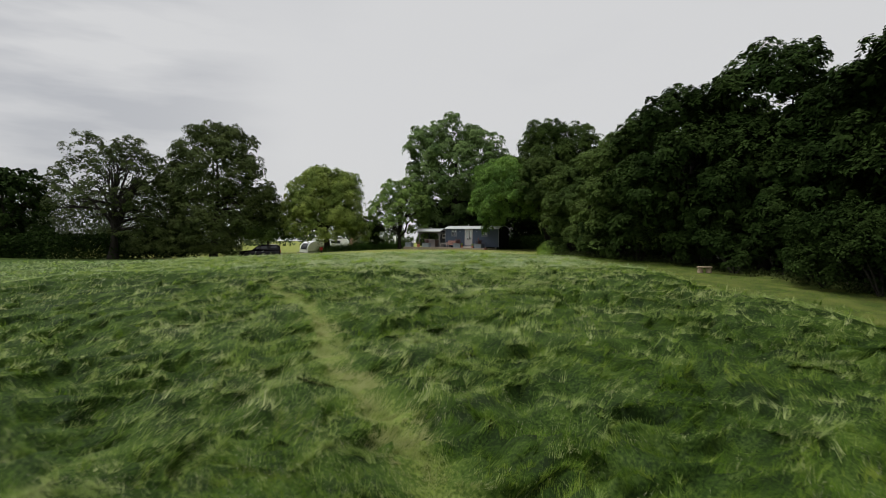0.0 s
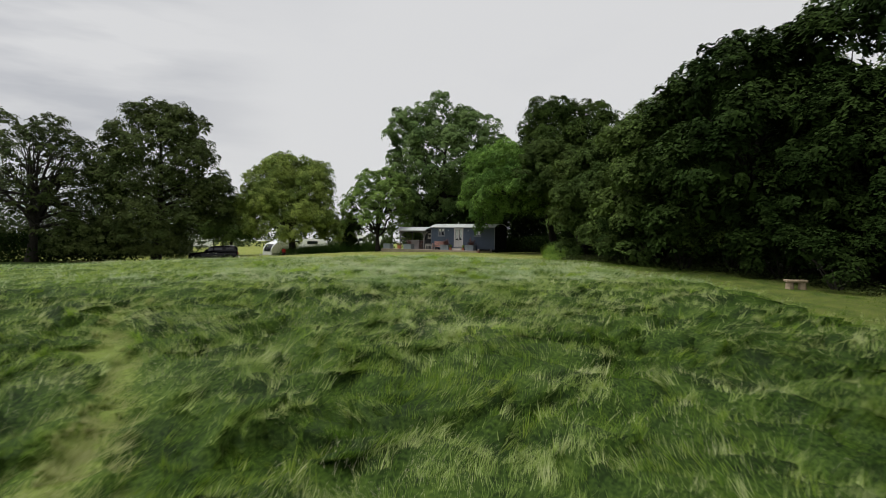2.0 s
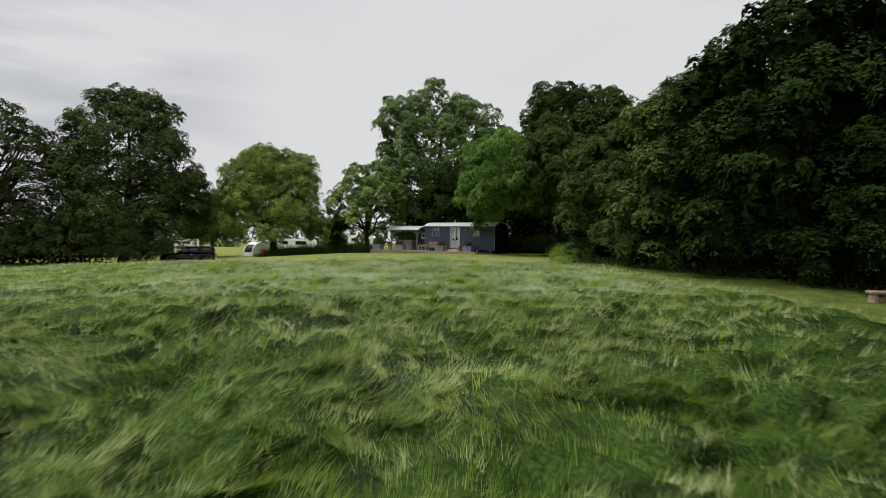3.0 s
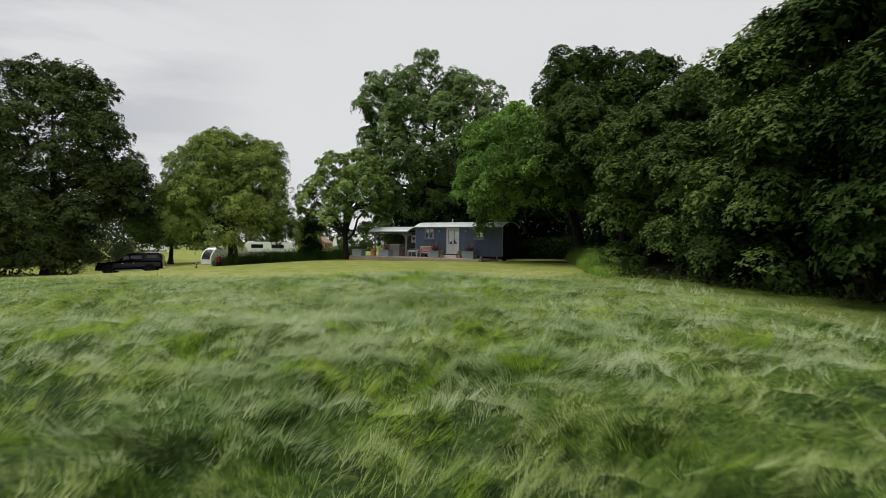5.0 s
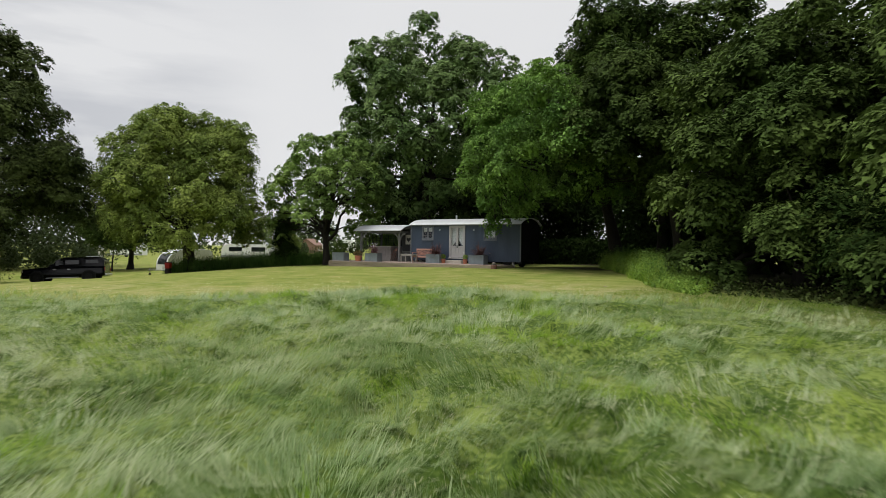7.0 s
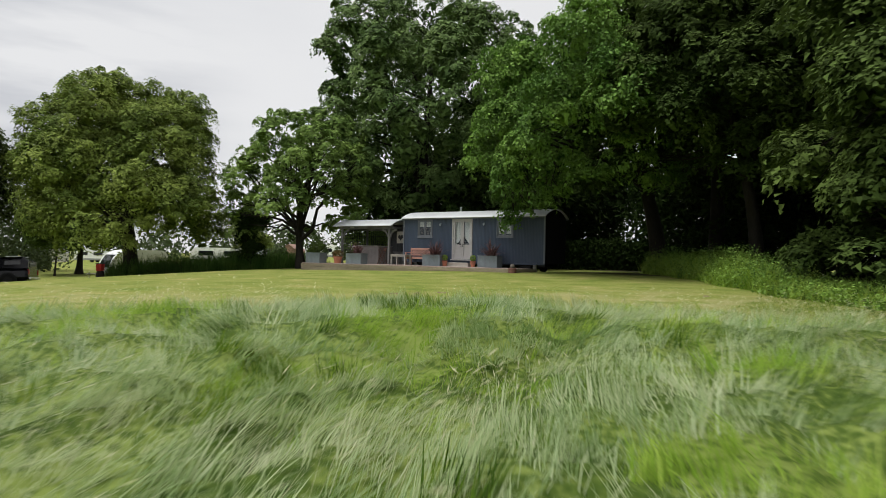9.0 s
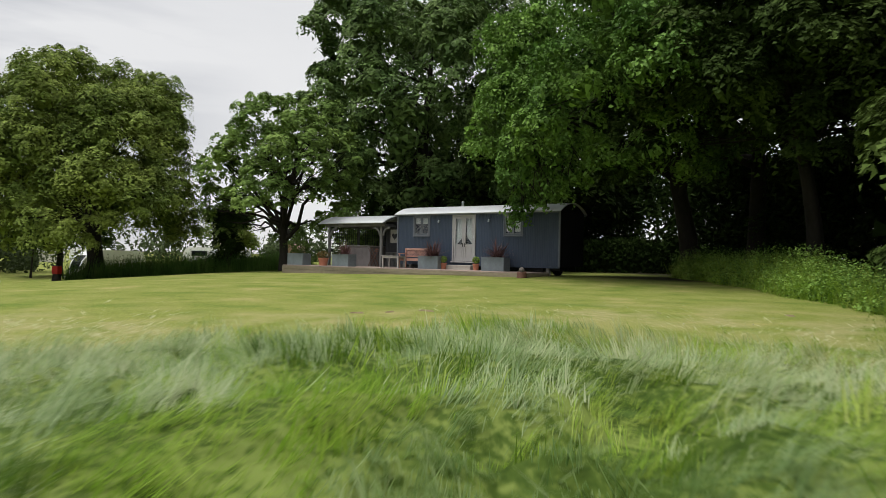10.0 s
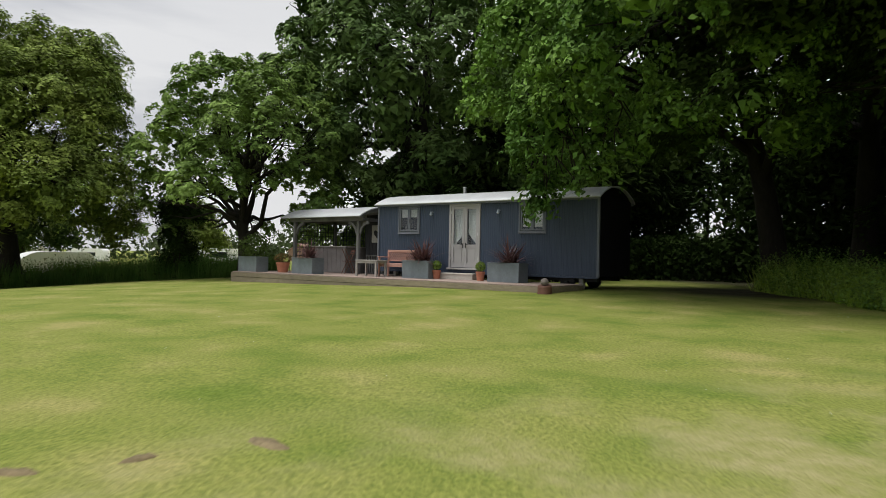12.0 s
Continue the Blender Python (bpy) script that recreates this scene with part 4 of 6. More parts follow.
tree("broadleaf_tree", (-26.9, -15.6), 19.4, 7.6, 3.2, 118000, 0.19, LEAF_OLIVE, "tall dark green broadleaf tree on the grass", 11, 0.45, 0.3, count=74, limbs=20, inner=12000, clump=0.6, per=80, taper=0.26,
     extra=[((4.2, -2.6, 3.2), 1.8), ((4.4, -1.0, 2.4), 1.5), ((2.4, -4.2, 3.0), 1.9), ((3.6, 0.2, 4.2), 1.8)] + [((5.0 * math.cos(a * 0.7), 5.0 * math.sin(a * 0.7), 3.4 + 0.7 * math.sin(a * 2.6)), 2.2) for a in range(5, 9)] + [((5.6, 4.0, 6.6), 2.0), ((6.0, 3.4, 8.4), 1.9), ((4.2, 5.2, 5.0), 1.9), ((4.0, -4.0, 5.4), 2.2), ((5.6, -0.6, 5.0), 2.1), ((1.6, -5.2, 7.4), 2.1), ((5.4, 1.2, 7.4), 2.0), ((2.7, 1.0, 3.2), 1.6), ((2.6, 0.8, 1.6), 1.3), ((3.4, -1.6, 1.7), 1.9), ((1.6, -3.6, 1.7), 2.0), ((0.2, -5.4, 1.8), 2.0), ((-1.2, -7.2, 1.7), 2.0), ((-2.4, -9.0, 1.7), 2.0), ((1.0, -4.6, 4.2), 2.2), ((-1.6, -8.2, 4.0), 2.1), ((1.5, 4.5, 6.2), 2.2), ((0.5, 5.6, 7.6), 2.2), ((3.0, 3.0, 6.0), 2.2), ((-1.0, 5.4, 5.6), 2.0), ((2.4, 2.4, 8.2), 2.2)])
tree("oak_tree", (-33.4, -26.0), 16.3, 7.6, 1.5, 30000, 0.23, LEAF_OLIVE, "thin-crowned oak with bare twisting limbs", 12, 0.5, 0.22, count=70, limbs=34, hollow=0.85, twigs=3, inner=150)
tree("broadleaf_tree", (-51.5, -31.5), 13.2, 6.5, -0.5, 16000, 0.36, LEAF_DARK, "dark green broadleaf tree beside the field", 13, 0.4, 0.3)
tree("round_tree", (-16.5, -5.1), 12.1, 5.95, 1.3, 152000, 0.125, LEAF_LIME, "round-headed yellowish green tree on the lawn edge", 14, 0.42, 0.25, lean=(0.2, -0.6), count=96, limbs=22, inner=26000, clump=0.5, per=104, coarse=1.8)
tree("spreading_tree", (-8.4, 0.9), 10.2, 4.6, 1.2, 64000, 0.145, LEAF_MID, "spreading tree with dark crooked limbs behind the deck", 15, 0.24, 0.18, count=72, lobe=0.95, limbs=30, hollow=0.7, clump=0.34, per=80, twigs=2, inner=100)
tree("tall_lime_tree", (-4.6, 8.4), 19.9, 7.8, 2.7, 104000, 0.19, LEAF_BLUE, "very tall dense green tree behind the hut", 16, 0.5, 0.3, count=64, lobe=1.9, limbs=20, inner=16000, clump=0.58, per=120,
     extra=[((-4.2, -4.3, 13.8), 1.5), ((-3.8, -3.9, 11.8), 1.6), ((-3.2, -3.4, 15.6), 1.4), ((-0.6, -3.0, 4.6), 1.6), ((-2.8, -3.4, 4.9), 1.6), ((-1.6, -3.6, 6.6), 1.7), ((0.9, -2.6, 4.3), 1.5), ((-3.8, -2.2, 6.8), 1.7), ((0.6, -3.2, 6.6), 1.7), ((1.8, -3.0, 8.6), 1.8), ((-1.0, -3.8, 8.8), 1.8), ((2.8, -2.4, 5.2), 1.6)])
tree("overhanging_tree", (11.5, 7.0), 11.6, 5.5, 2.6, 86000, 0.145, LEAF_BRIGHT, "bright green maple-like tree overhanging the hut roof", 17, 0.45, 0.3, count=44, lobe=1.35, limbs=20, inner=9000, clump=0.46, lean=(-2.4, -5.6), coarse=1.4, per=85, broad=True,
     extra=[((-4.6, -8.8, 6.4), 1.5), ((-5.2, -7.6, 8.8), 1.6), ((-1.1, -11.2, 6.2), 1.6), ((1.1, -11.6, 6.4), 1.6), ((-0.5, -10.6, 9.0), 1.7), ((-2.3, -10.4, 5.2), 1.2), ((2.4, -8.0, 7.4), 1.6), ((-3.6, -9.6, 4.4), 1.0), ((-5.2, -8.4, 4.6), 0.8),
            ((-4.65, -8.25, 2.3), 0.32), ((-4.6, -8.25, 2.6), 0.36), ((-4.4, -8.2, 2.9), 0.45), ((-4.0, -8.3, 3.3), 0.6), ((-3.7, -8.25, 2.75), 0.36), ((-3.3, -8.1, 3.1), 0.55), ((-2.9, -8.2, 3.6), 0.7), ((-5.1, -7.9, 3.6), 0.5), ((-2.2, -8.8, 3.7), 0.7), ((-1.0, -8.6, 4.2), 0.8)])

EDGE_LIGHT = (-0.45, -0.89)
wood_a = tree("wood_tree", (28.5, -3.0), 15.0, 6.2, 2.5, 11000, 0.34, LEAF_WOOD, "tall dark green woodland tree", 21, 0.4, 0.35, count=46, limbs=10, group="trees of the wood", clump=0.95, coarse=1.2, inner=3500, per=50)
tree("wood_tree", (13.8, 9.0), 17.0, 6.6, 3.4, 74000, 0.17, LEAF_WOOD, "tall dark green woodland tree above the hut", 24, 0.42, 0.35, count=56, lobe=1.75, lean=(-0.6, -4.2), limbs=14, group="trees of the wood", clump=0.6, coarse=1.5, inner=9000, per=125, light=EDGE_LIGHT)
tree("wood_tree", (19.6, 4.6), 13.6, 5.2, 2.6, 46000, 0.17, LEAF_WOOD, "dark green woodland tree between two taller ones", 25, 0.36, 0.35, count=48, lobe=1.5, lean=(-0.8, -3.6), limbs=12, group="trees of the wood", clump=0.6, coarse=1.5, inner=7000, per=125, light=EDGE_LIGHT)
tree("wood_tree", (16.4, 1.6), 11.2, 4.4, 4.4, 60000, 0.14, LEAF_EDGE, "green woodland tree with boughs reaching over the lawn", 26, 0.3, 0.4, count=44, lobe=1.25, lean=(-1.0, -3.0), limbs=12, group="trees of the wood", clump=0.5, coarse=1.5, inner=5000, per=110, light=EDGE_LIGHT)
wood_b = tree("wood_tree", (22.9, -4.6), 10.6, 4.7, -0.2, 76000, 0.15, LEAF_EDGE, "broad woodland tree with boughs down to the ground", 22, 0.4, 0.3, count=56, lobe=1.3, lean=(0.0, -2.4), limbs=14, group="trees of the wood", clump=0.5, inner=9000, coarse=1.5, per=115, light=EDGE_LIGHT,
              extra=[((-4.0, -3.6, 3.2), 1.0), ((-2.4, -5.6, 4.6), 1.3), ((0.0, -6.4, 1.6), 1.2), ((2.2, -6.6, 1.7), 1.3)])
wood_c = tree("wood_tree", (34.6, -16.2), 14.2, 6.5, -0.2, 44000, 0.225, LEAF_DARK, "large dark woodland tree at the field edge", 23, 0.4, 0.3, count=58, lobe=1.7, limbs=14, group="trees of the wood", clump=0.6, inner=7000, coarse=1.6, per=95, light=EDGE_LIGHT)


def wood_copy(src, x, y, scale, turn):
    return copy_thing(src, pose(x, y, float(ground_z(x, y)) - 0.05, 0, 0, turn) @ Matrix.Scale(scale, 4))


for src, x, y, sc, turn in [(wood_c, 41.0, -13.4, 1.24, 24), (wood_c, 47.2, -18.0, 1.04, -18), (wood_b, 29.2, -10.4, 1.14, 14), (wood_c, 40.4, -18.2, 0.78, -25), (wood_c, 52.5, -22.0, 1.3, 10), (wood_c, 57.5, -29.5, 1.22, -10),
                            (wood_a, 22.5, 9.5, 0.92, 20), (wood_a, 35.5, -6.0, 1.0, 290), (wood_a, 25.0, 1.5, 0.72, 100), (wood_a, 47.5, -7.0, 1.08, 130), (wood_a, -0.6, 15.5, 1.0, 60), (wood_a, 29.0, 5.0, 0.95, 330), (wood_a, 40.0, 1.0, 1.05, 180), (wood_a, -1.5, 21.0, 0.95, 15), (wood_a, 14.6, 16.0, 1.0, 240)]:
    wood_copy(src, x, y, sc, turn)

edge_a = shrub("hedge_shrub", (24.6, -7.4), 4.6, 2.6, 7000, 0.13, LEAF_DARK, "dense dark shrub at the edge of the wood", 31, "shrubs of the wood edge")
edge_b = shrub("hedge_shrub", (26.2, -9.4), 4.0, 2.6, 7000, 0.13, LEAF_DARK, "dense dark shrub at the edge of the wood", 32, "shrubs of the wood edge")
for i in range(12):
    f = i / 11
    xx, yy = 25.5 + 30 * f, -11.8 - 20.5 * f + 1.2 * math.sin(i * 2.3)
    copy_thing((edge_a, edge_b)[i % 2], pose(xx, yy, float(ground_z(xx, yy)) - 0.05, 0, 0, i * 77) @ Matrix.Scale(0.9 + 0.3 * math.sin(i * 1.7) ** 2, 4))
for xx, yy, sc in [(15.0, 9.5, 0.8), (20.5, 4.0, 0.7), (-0.5, 6.5, 0.9), (3.0, 7.5, 0.8), (24.5, 2.0, 1.1), (29, -1.5, 1.2), (17.5, 14.0, 0.7)]:
    copy_thing(edge_a, pose(xx, yy, float(ground_z(xx, yy)) - 0.05, 0, 0, xx * 50) @ Matrix.Scale(sc, 4))


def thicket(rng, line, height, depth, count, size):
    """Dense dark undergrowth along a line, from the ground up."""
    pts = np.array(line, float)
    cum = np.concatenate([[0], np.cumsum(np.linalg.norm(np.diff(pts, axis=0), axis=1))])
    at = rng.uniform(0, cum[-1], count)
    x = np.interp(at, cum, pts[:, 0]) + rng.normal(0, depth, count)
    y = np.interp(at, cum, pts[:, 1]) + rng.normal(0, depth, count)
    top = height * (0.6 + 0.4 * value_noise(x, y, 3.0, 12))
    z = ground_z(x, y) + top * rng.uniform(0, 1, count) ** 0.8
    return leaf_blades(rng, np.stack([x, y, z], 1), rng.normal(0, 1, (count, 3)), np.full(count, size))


rng = np.random.default_rng(8)
# mostly leaf fill, added to close sky gaps and darken the wood's depths
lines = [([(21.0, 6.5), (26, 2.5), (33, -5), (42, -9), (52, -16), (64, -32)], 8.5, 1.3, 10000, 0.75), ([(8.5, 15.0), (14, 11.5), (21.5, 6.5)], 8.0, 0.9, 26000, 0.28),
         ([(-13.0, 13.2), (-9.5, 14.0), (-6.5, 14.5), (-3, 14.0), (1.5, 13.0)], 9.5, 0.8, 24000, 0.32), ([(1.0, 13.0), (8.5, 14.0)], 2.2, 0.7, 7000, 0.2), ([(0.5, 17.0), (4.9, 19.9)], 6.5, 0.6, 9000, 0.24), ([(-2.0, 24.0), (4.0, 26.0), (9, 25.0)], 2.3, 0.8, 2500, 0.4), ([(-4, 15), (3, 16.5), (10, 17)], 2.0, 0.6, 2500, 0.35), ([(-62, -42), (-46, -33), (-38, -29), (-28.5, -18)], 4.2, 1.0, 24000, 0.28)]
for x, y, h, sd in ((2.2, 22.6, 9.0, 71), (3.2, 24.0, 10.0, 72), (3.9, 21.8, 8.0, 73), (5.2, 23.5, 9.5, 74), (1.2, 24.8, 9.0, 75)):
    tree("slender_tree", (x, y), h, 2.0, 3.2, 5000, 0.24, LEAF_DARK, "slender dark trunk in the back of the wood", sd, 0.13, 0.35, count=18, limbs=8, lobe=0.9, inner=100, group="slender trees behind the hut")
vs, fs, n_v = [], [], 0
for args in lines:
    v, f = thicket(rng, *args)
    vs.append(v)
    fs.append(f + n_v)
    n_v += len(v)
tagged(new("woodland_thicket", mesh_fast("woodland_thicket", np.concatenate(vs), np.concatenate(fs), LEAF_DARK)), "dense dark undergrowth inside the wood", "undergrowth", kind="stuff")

# ---- hut ----
def corrugated(rects, pitch=0.076, depth=0.009, per=6):
    """Upright ribbed sheet in the x-z plane, made of rectangles (x0, x1, z0, z1); ribs stand out towards -y."""
    V, F = [], []
    for x0, x1, z0, z1 in rects:
        k = max(2, int(round((x1 - x0) / pitch * per)) + 1)
        xs = np.linspace(x0, x1, k)
        ys = -depth - depth * np.cos(xs / pitch * 2 * math.pi)
        b = len(V)
        for x, y in zip(xs, ys):
            V += [(x, y, z0), (x, y, z1)]
        F += [(b + 2 * i, b + 2 * i + 2, b + 2 * i + 3, b + 2 * i + 1) for i in range(k - 1)]
    return V, F


def around(x0, x1, z0, z1, holes):
    """Rectangles that fill a wall but for its holes."""
    xs = sorted({x0, x1, *[h[0] for h in holes], *[h[1] for h in holes]})
    out = []
    for a, b in zip(xs, xs[1:]):
        z = z0
        for h in sorted((h for h in holes if h[0] <= a and h[1] >= b), key=lambda h: h[2]):
            if h[2] > z:
                out.append((a, b, z, h[2]))
            z = h[3]
        if z < z1:
            out.append((a, b, z, z1))
    return out


def sheet(name, rects, mat, parent, m=None, **kw):
    v, f = corrugated(rects, **kw)
    ob = new(name, mesh_from(name, v, f, mat, True))
    ob.parent = parent
    if m:
        ob.matrix_local = m
    return ob


def boards(name, rects, y0, y1, mat, parent):
    bm = bmesh.new()
    for x0, x1, z0, z1 in rects:
        box(x0, x1, y0, y1, z0, z1, bm=bm)
    return part(name, bm, mat, parent)


def arch(y0, y1, z0, rise, n=14):
    return [(y0 + (y1 - y0) * i / n, z0 + rise * (1 - (2 * i / n - 1) ** 2) ** 0.95) for i in range(n + 1)]


def arch_roof(name, x0, x1, line, mat, parent, thick=0.035, pitch=0.13, depth=0.006):
    """A curved ribbed metal roof over the line of (y, z)."""
    k = int((x1 - x0) / pitch * 4)
    xs = np.linspace(x0, x1, k + 1)
    lift = depth * np.cos(xs / pitch * 2 * math.pi)
    V, F = [], []
    n = len(line)
    for x, d in zip(xs, lift):
        V += [(x, y, z + d) for y, z in line] + [(x, y, z - thick) for y, z in line]
    for i in range(k):
        a, b = i * 2 * n, (i + 1) * 2 * n
        for j in range(n - 1):
            F += [(a + j, b + j, b + j + 1, a + j + 1), (a + n + j, a + n + j + 1, b + n + j + 1, b + n + j)]
        F += [(a, a + n, b + n, b), (a + n - 1, b + n - 1, b + 2 * n - 1, a + 2 * n - 1)]
    for a in (0, k * 2 * n):
        F += [(a + j, a + j + 1, a + n + j + 1, a + n + j) for j in range(n - 1)]
    ob = new(name, mesh_from(name, V, F, mat, True))
    ob.parent = parent
    return ob


HL, HW, HB, HT = 7.95, 2.45, 0.47, 2.70
DOOR, WIN_A, WIN_B = (2.99, 4.15, 0.60, 2.60), (0.886, 1.793, 1.69, 2.587), (5.483, 6.372, 1.69, 2.587)
hut = thing("shepherd_hut", pose(0, 0, 0), "dark blue-grey corrugated shepherd hut with curved metal roof", "hut")
front = sheet("front_wall", around(0, HL, HB, HT, [DOOR, WIN_A, WIN_B]), PAINT, hut)
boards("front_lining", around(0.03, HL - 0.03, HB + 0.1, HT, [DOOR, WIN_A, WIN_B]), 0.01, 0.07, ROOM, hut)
sheet("back_wall", [(0, HL, HB, HT)], PAINT, hut, pose(HL, HW, 0, 0, 0, 180))
# this end wall and its gable have the tree shade in their colour
sheet("end_wall", [(0, HW, HB, HT)], PAINT_SHADED, hut, pose(HL, 0, 0, 0, 0, 90))["label"] = "corrugated end wall, coloured black for the shade under the trees"
sheet("end_wall", [(0, HW, HB, HT)], PAINT, hut, pose(0, HW, 0, 0, 0, -90))
for x, mat in ((0.004, PAINT), (HL - 0.044, PAINT_SHADED)):
    part("gable", extrude_outline(arch(0.0, HW, HT - 0.02, 0.40), x, x + 0.04), mat, hut)
arch_roof("roof", -0.10, HL + 0.10, arch(-0.16, HW + 0.16, HT - 0.03, 0.385), ROOF, hut)
part("eave_board", box(-0.08, HL + 0.08, -0.125, -0.095, HT - 0.11, HT - 0.02, 0.006), PAINT_TRIM, hut, "grey painted eave board")
part("eave_board", box(-0.08, HL + 0.08, HW + 0.095, HW + 0.125, HT - 0.11, HT - 0.02, 0.006), PAINT_TRIM, hut)
for x in (-0.035, HL - 0.035):
    part("corner_trim", box(x, x + 0.07, -0.035, 0.03, HB - 0.02, HT - 0.02, 0.006), PAINT_TRIM, hut)
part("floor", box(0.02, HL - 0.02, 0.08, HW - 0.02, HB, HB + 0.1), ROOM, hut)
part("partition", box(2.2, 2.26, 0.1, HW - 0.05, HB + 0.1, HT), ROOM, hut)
for y in (0.35, HW - 0.45):
    part("chassis_beam", box(0.15, HL - 0.15, y, y + 0.1, HB - 0.16, HB, 0.01), BLACK, hut)
for x in (1.0, 6.9):
    part("axle", box(x, x + 0.1, 0.1, HW - 0.1, HB - 0.2, HB - 0.161), BLACK, hut)
    for y in (0.2, HW - 0.35):
        part("iron_wheel", cone(0, 0, -0.04, 0.04, 0.22, 0.22, 20, turn=pose(x + 0.05, y + 0.06, HB - 0.19, 90)), BLACK, hut)
for x, y in ((7.3, 0.2), (0.5, 0.2)):
    part("support_block", box(x, x + 0.12, y, y + 0.2, 0.05, HB - 0.0, 0.01), GREYWOOD, hut, "pale timber support block")
part("sill_beam", box(0.02, HL - 0.02, -0.012, 0.05, HB - 0.06, HB - 0.004, 0.005), PAINT, hut)
flue = part("flue_pipe", cone(2.72, 1.2, 2.90, 3.25, 0.055, 0.055, 14), STEEL, hut, "shiny steel flue pipe")
part("flue_cap", cone(2.72, 1.2, 3.255, 3.295, 0.085, 0.03, 14), STEEL, flue)


def frame_bm(x0, x1, z0, z1, y0, y1, w, bm=None):
    """A rectangular frame of four bars of width w."""
    bm = bm or bmesh.new()
    box(x0, x0 + w, y0, y1, z0, z1, 0.006, bm)
    box(x1 - w, x1, y0, y1, z0, z1, 0.006, bm)
    box(x0 + w, x1 - w, y0 + 0.002, y1 - 0.002, z0, z0 + w, 0, bm)
    box(x0 + w, x1 - w, y0 + 0.002, y1 - 0.002, z1 - w, z1, 0, bm)
    return bm


def window(spec, drape):
    x0, x1, z0, z1 = spec
    w = part("window", frame_bm(x0, x1, z0, z1, -0.045, 0.05, 0.05), PAINT_TRIM, hut, "grey painted casement window")
    part("window_sill", box(x0 - 0.012, x1 + 0.012, -0.065, -0.02, z0 - 0.028, z0 - 0.003, 0.006), PAINT_TRIM, w)
    xm = (x0 + x1) / 2
    for a, b in ((x0 + 0.062, xm - 0.004), (xm + 0.004, x1 - 0.062)):
        part("casement", frame_bm(a, b, z0 + 0.062, z1 - 0.062, -0.035, 0.02, 0.05), PAINT_TRIM, w)
        pane = part("pane", box(a + 0.05, b - 0.05, -0.010, -0.004, z0 + 0.11, z1 - 0.11), GLASS, w)
        pane.visible_shadow = False
        h = (z1 - z0) * drape
        part("blind", box(a + 0.045, b - 0.045, 0.03, 0.036, z1 - 0.10 - h, z1 - 0.10), BLIND, w, "white fabric blind")
    part("latch", box(xm + 0.02, xm + 0.035, -0.05, -0.036, (z0 + z1) / 2 - 0.1, (z0 + z1) / 2 + 0.02, 0.003), BLACK, w)
    return w


window(WIN_A, 0.30)
window(WIN_B, 0.70)

dx0, dx1, dz0, dz1 = DOOR
dframe = bmesh.new()
box(dx0, dx0 + 0.075, -0.05, 0.06, dz0, dz1, 0.006, dframe)
box(dx1 - 0.075, dx1, -0.05, 0.06, dz0, dz1, 0.006, dframe)
box(dx0 + 0.075, dx1 - 0.075, -0.05, 0.06, dz1 - 0.075, dz1, 0, dframe)
doors = part("door_frame", dframe, PAINT_DOOR, hut, "pale grey painted door frame")
part("door_sill", box(dx0 - 0.03, dx1 + 0.03, -0.13, 0.05, dz0 - 0.055, dz0 - 0.004, 0.008), PAINT_DOOR, hut)
xm = (dx0 + dx1) / 2
for k, (a, b) in enumerate(((dx0 + 0.08, xm - 0.004), (xm + 0.004, dx1 - 0.08))):
    bm = bmesh.new()
    box(a, a + 0.085, -0.03, 0.02, dz0 + 0.01, dz1 - 0.08, 0.005, bm)
    box(b - 0.085, b, -0.03, 0.02, dz0 + 0.01, dz1 - 0.08, 0.005, bm)
    for z0, z1 in ((dz0 + 0.01, dz0 + 0.15), (1.23, 1.33), (dz1 - 0.17, dz1 - 0.08)):
        box(a + 0.085, b - 0.085, -0.028, 0.018, z0, z1, 0, bm)
    leaf = part("door", bm, PAINT_DOOR, hut, "pale grey glazed double door leaf, shut")
    part("door_panel", box(a + 0.085, b - 0.085, -0.012, 0.006, dz0 + 0.15, 1.23), PAINT_DOOR, leaf)
    bead = frame_bm(a + 0.1, b - 0.1, dz0 + 0.17, 1.21, -0.02, -0.013, 0.02)
    part("panel_moulding", bead, PAINT_DOOR, leaf)
    pane = part("pane", box(a + 0.085, b - 0.085, -0.008, -0.002, 1.33, dz1 - 0.17), GLASS, leaf)
    pane.visible_shadow = False
    hx = xm - 0.05 if k == 0 else xm + 0.05
    hd = part("door_handle", box(hx - 0.016, hx + 0.016, -0.045, -0.031, 1.22, 1.38, 0.004), BLACK, leaf, "black door handle")
    part("lever", box(hx - (0.1 if k == 0 else 0), hx + (0.1 if k else 0) + 0.001, -0.075, -0.055, 1.32, 1.342, 0.004), BLACK, hd)
    for z in (0.85, 1.6, 2.3):
        e = a if k == 0 else b
        part("hinge", box(e - 0.012, e + 0.012, -0.045, -0.031, z, z + 0.1, 0.003), STEEL, leaf)
    # pale sheet on the outer side, standing in for sky reflected in the pane
    bm = bmesh.new()
    ox = a + 0.05 if k == 0 else b - 0.05
    sgn = 1 if k == 0 else -1
    rows = 14
    grid = []
    for i in range(rows + 1):
        f = i / rows
        z = dz1 - 0.15 - f * 1.14
        wdt = 0.37 - 0.30 * min(1, max(0, (f - 0.66) / 0.3)) ** 1.2
        grid.append([bm.verts.new((ox + sgn * wdt * j / 8, 0.075 + 0.012 * math.sin(j * 2.4), z)) for j in range(9)])
    for i in range(rows):
        for j in range(8):
            bm.faces.new((grid[i][j], grid[i][j + 1], grid[i + 1][j + 1], grid[i + 1][j]))
    part("reflection_sheet", bm, BLIND, leaf, "pale sheet behind the glass in place of a sky reflection", True)


